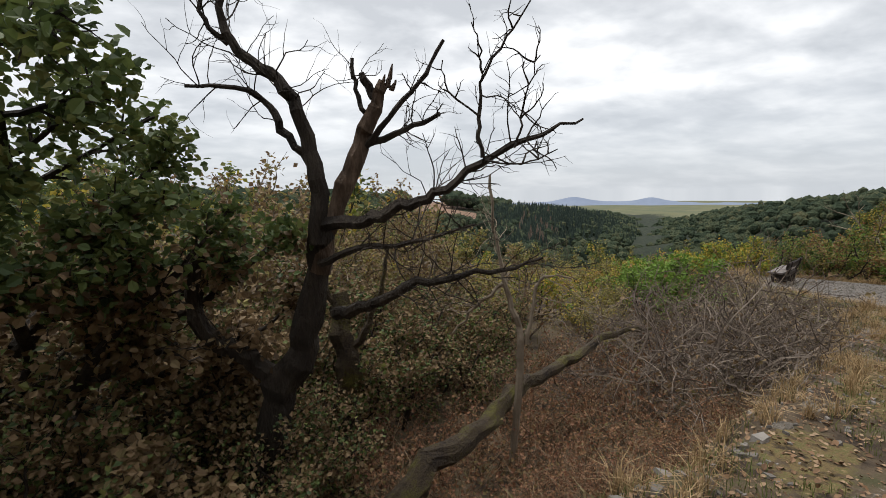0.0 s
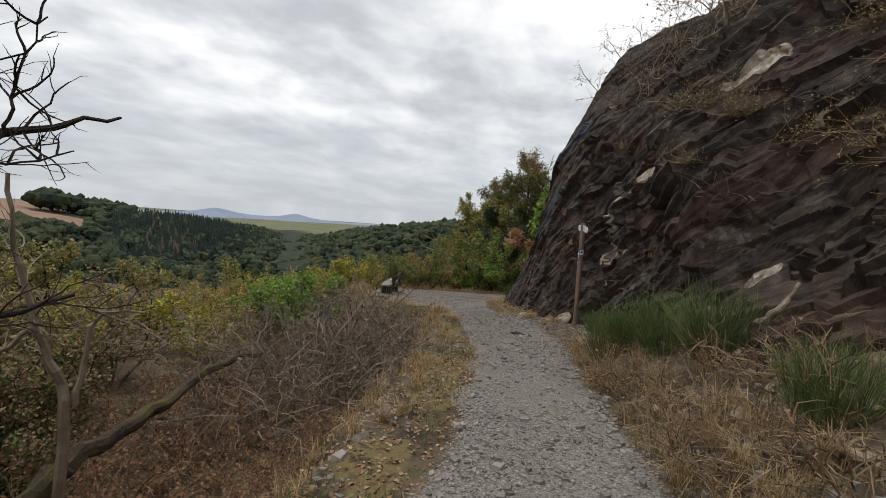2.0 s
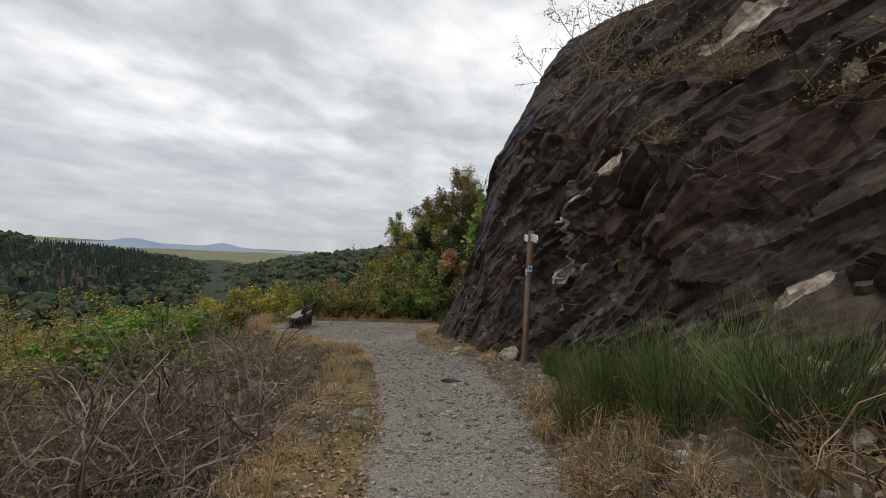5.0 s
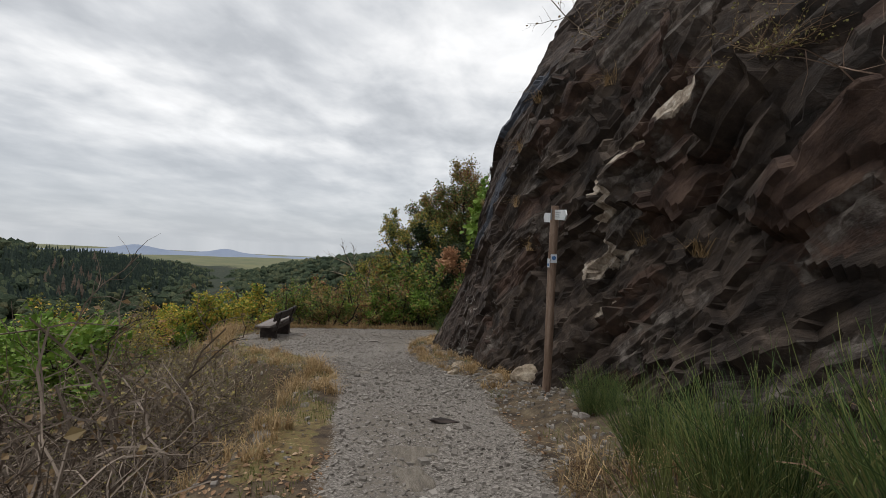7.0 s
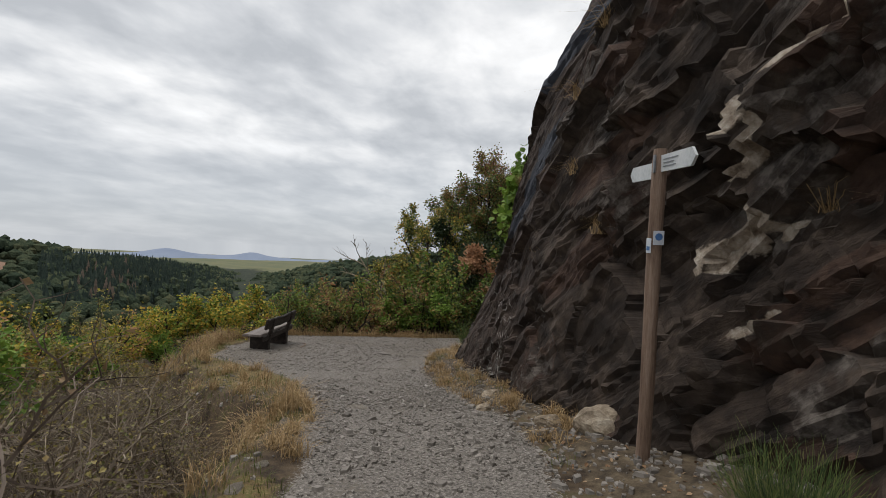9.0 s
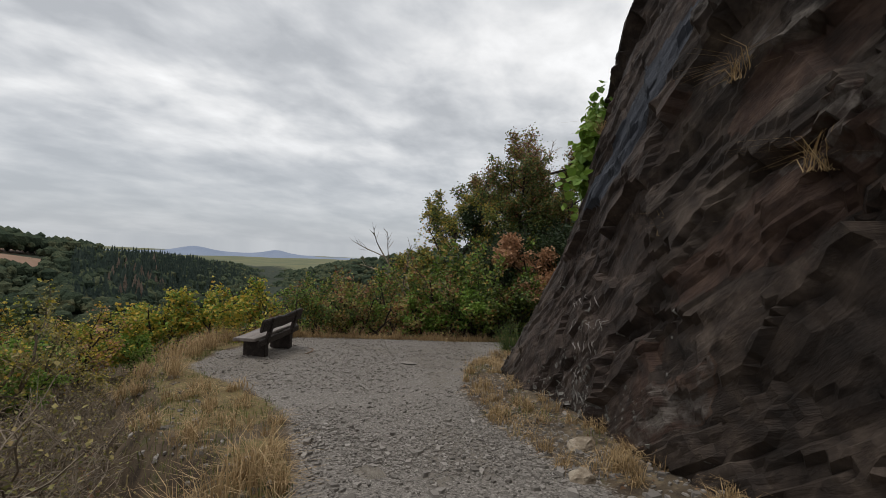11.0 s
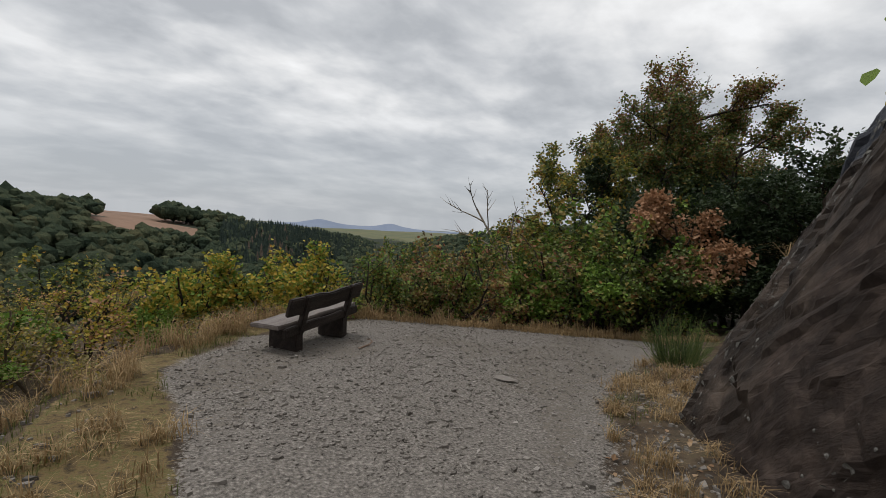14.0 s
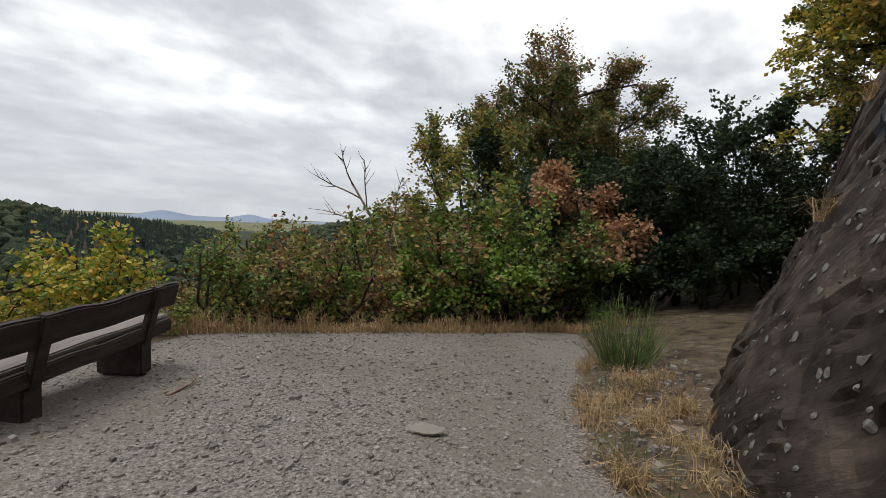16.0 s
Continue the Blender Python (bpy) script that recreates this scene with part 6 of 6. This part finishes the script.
# bedrock ledges worn through the path
for i, (s, d, sx, sy, sz) in enumerate(((9.0, 1.0, 0.75, 0.5, 0.10), (8.5, 0.95, 0.55, 0.45, 0.09), (5.2, 1.2, 0.5, 0.3, 0.08), (12.8, 0.1, 0.5, 0.3, 0.06), (8.0, 0.1, 0.4, 0.25, 0.1))):
    x, y, z = on_ground(s, d)
    boulder("rock_ledge", pose(x, y, z - 0.015, 3, -2, 44 + 9 * i), (sx, sy, sz), M_LEDGE, "worn slate ledge showing through the path", 230 + i, "ledge", "ledges in the path")
for i in range(13):
    s = 4.0 + i * 0.78 + 0.2 * math.sin(i * 3.3)
    x, y, z = on_ground(s, float(D_(s)) + 0.05 + 0.08 * math.sin(i * 5))
    boulder("edge_stone", pose(x, y, z - 0.02, 3, 2, 40 + 20 * math.sin(i)), (0.24 + 0.1 * math.sin(i * 2), 0.16, 0.10), M_LEDGE, "rough mossy stone edging the drop", 250 + i % 4, "stone", "edge stones")
dead_stick = thing("dead_stick", pose(*on_ground(19.0, -2.3)), "bare curved stick lying on the gravel", "stick")
g = Geo()
limb(g, [(-0.2, -0.15, 0.02), (0.0, -0.05, 0.03), (0.12, 0.1, 0.03), (0.1, 0.28, 0.02)], 0.014, 0.006, 6, 3, 0.004)
part("stick", g, M_POST, dead_stick)
old_log = thing("grey_log", Matrix.Translation(rock_at(5.6, 0.9)), "grey dead branch leaning on the bank", "log")
g = Geo()
limb(g, [(-0.25, 0.2, -0.1), (0.0, 0.0, 0.10), (0.15, -0.12, 0.30), (0.2, -0.2, 0.5)], 0.045, 0.02, 7, 5)
part("branch", g, M_TWIG, old_log)

# ---- dead twig tree in the hedge, trees behind the rock ----
rng = np.random.default_rng(96)
rows = grow(rng, (0, 0, -0.2), (-0.2, 0, 1), 2.9, 0.035, 2, children=7, spread=0.55, gnarl=0.1, shrink=0.4, first=0.45)
twig_tree = thing("dead_tree", placed(26.0, -0.2, 0.0, 1.5), "slender dead tree with bare grey twigs", "tree")
part("trunk", wood_geo(rows), M_TWIG, twig_tree)
rows = grow(rng, (0, 0, -0.2), (0.1, 0, 1), 3.2, 0.045, 3, children=7, spread=0.6, gnarl=0.1, shrink=0.42, first=0.35)
twig_top = thing("dead_tree", placed(33.5, 3.6, 1.0, 2.6), "slender dead tree with bare grey twigs", "tree")
part("trunk", wood_geo(rows), M_TWIG, twig_top)
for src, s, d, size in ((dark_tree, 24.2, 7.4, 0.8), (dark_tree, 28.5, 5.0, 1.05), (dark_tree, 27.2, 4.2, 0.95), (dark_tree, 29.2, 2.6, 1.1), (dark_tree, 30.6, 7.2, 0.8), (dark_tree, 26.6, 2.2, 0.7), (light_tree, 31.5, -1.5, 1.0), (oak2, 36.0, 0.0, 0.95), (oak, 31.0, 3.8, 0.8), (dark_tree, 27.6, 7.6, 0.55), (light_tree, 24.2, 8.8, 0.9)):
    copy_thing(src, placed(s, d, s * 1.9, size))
yellow_tree = make_tree(13, 5.6, 2.2, [(M_YELLOW, 6500, 0.08, 0.13, 0.1, "yellow green leaves", 0.05, 1.2), (M_MIXED, 2000, 0.07, 0.12, 0.1, "turning leaves", 0.05, 1.2)], "tree with yellow green leaves above the rock's back", "tree", placed(25.2, 9.2, 0.2, 1.25))
copy_thing(yellow_tree, placed(23.6, 10.6, 2.0, 1.1))


# ---- far woods: joined, nobody could count them ----
bm = bmesh.new()
bmesh.ops.create_icosphere(bm, subdivisions=2, radius=1.0)
LUMP_V = np.array([tuple(v.co) for v in bm.verts])
LUMP_F = np.array([[v.index for v in f.verts] for f in bm.faces])
bm.free()
LUMP_F = LUMP_F[LUMP_V[LUMP_F].mean(1)[:, 2] > -0.55]


bm = bmesh.new()
bmesh.ops.create_icosphere(bm, subdivisions=1, radius=1.0)
COARSE_V = np.array([tuple(v.co) for v in bm.verts])
COARSE_F = np.array([[v.index for v in f.verts] for f in bm.faces])
bm.free()


def wood_far(n, lo_az, hi_az, r_lo, r_hi, conifer, seed, mat, name, label, height, tufts, test=None, near=False):
    rg = np.random.default_rng(seed)
    az_ = rg.uniform(lo_az, hi_az, n)
    rc_ = lerp(az_, CREST_AZ, CREST_R)
    r_ = np.sqrt(rg.uniform((r_lo * rc_) ** 2, (r_hi * rc_) ** 2))
    x_, y_ = -np.sin(np.radians(az_)) * r_, np.cos(np.radians(az_)) * r_
    if test is not None:
        keep_ = test(az_, r_ / rc_, r_)
        x_, y_ = x_[keep_], y_[keep_]
    z_ = ground_z(x_, y_)
    geo_ = Geo()
    for cx, cy, cz in zip(x_, y_, z_):
        h = height * rg.uniform(0.7, 1.25)
        if conifer:
            lv = 6
            for k in range(lv):
                zb = h * (0.12 + 0.86 * k / lv)
                rad = h * 0.23 * (1 - k / lv) ** 0.9 + 0.2
                m_ = 8
                a_ = np.arange(m_) * 2 * math.pi / m_ + rg.uniform(0, 1)
                rr = rad * np.where(np.arange(m_) % 2 == 0, 1.0, 0.55) * rg.uniform(0.8, 1.2, m_)
                ring = np.stack([cx + rr * np.cos(a_), cy + rr * np.sin(a_), np.full(m_, cz + zb - 0.10 * rad)], -1)
                tipv = np.array([[cx, cy, cz + zb + h * 0.24]])
                geo_.add(np.concatenate([ring, tipv]), np.array([(i, (i + 1) % m_, m_) for i in range(m_)]))
            continue
        # a crown of a few leafy lumps, each with an uneven skin
        cr_ = h * rg.uniform(0.36, 0.52)
        for k in range(tufts):
            q = rg.normal(0, 0.42, 3) * np.array([1, 1, 0.6]) if k else np.zeros(3)
            cen = np.array([cx, cy, cz + h * 0.55]) + q * cr_
            size = cr_ * (rg.uniform(0.75, 1.0) if k == 0 else rg.uniform(0.42, 0.68))
            base_v, base_f = (LUMP_V, LUMP_F) if k == 0 and near else (COARSE_V, COARSE_F)
            skin = 1 + rg.normal(0, 0.11, len(base_v))
            geo_.add(cen + base_v * skin[:, None] * size * np.array([1, 1, rg.uniform(0.85, 1.2)]), base_f)
    return tagged(part(name, geo_, mat), label, "woods", kind="stuff")


FIELD_AZ = (-3.4, 4.2)
wood_far(1000, -48, 48, 0.24, 0.60, False, 301, M_FOREST, "valley_woods", "mixed green woods filling the valley", 8.0, 3, near=True)
wood_far(3000, -48, 46, 0.55, 1.06, False, 302, M_FOREST, "hillside_woods", "green woods on the far valley side", 7.5, 2, lambda a, q, r: ~((a > FIELD_AZ[0] - 1) & (a < FIELD_AZ[1] + 0.5) & (q > 0.74)) & ~((a < -9) & (a > -22) & (q > 0.66) & (np.sin(a * 9) < 0.0)))
wood_far(1500, -23, -6.5, 0.58, 1.0, True, 303, M_CONIFER, "spruce_woods", "dark spruce woods on the ridge", 8.6, 0)
wood_far(900, -34, -19, 0.40, 1.08, False, 308, M_FOREST, "valley_end_woods", "dark green woods closing the valley", 8, 2)
wood_far(26, -14, -9, 0.6, 0.85, True, 304, M_CONIFER_DRY, "dead_spruces", "brown dying spruces among the green", 10, 0)
wood_far(170, -8.0, -0.8, 0.985, 1.03, False, 305, M_FOREST, "hilltop_copse", "round dark copse on the ploughed hilltop", 11, 4)
wood_far(110, -9.5, 4.4, 0.66, 0.75, False, 307, M_FOREST, "field_side_woods", "broad-leaved woods below the ploughed field", 8, 3)
wood_far(90, 4.2, 16, 0.88, 1.0, False, 306, M_FOREST, "hilltop_woods", "broad-leaved trees at the field's edge", 9, 3)

# ---- loose stones that can be told apart, nearest the walked line ----
rng = np.random.default_rng(97)
stone_meshes = []
for v, f4, f6 in shapes:
    g = Geo()
    g.add(v, f4, f6)
    me = g.mesh("stone")
    me.materials.append(M_STONE)
    stone_meshes.append(me)
for i in range(300):
    s = 1.0 + 19.5 * (i + rng.random()) / 300
    lo, hi = float(L_(s)), float(R_(s))
    d = lo + (hi - lo) * rng.random() if s < 15 else rng.uniform(-2.2, 0.8)
    x, y, z = on_ground(s, d)
    k = float(np.clip(rng.lognormal(-2.9, 0.35), 0.035, 0.12))
    ob = new("stone", stone_meshes[i % 14])
    ob.parent = ground
    ob.matrix_world = Matrix.LocRotScale((x, y, z + 0.004), Euler((rng.normal(0, 0.1), rng.normal(0, 0.1), rng.uniform(0, 6.28))), (k, k, k * 0.8))
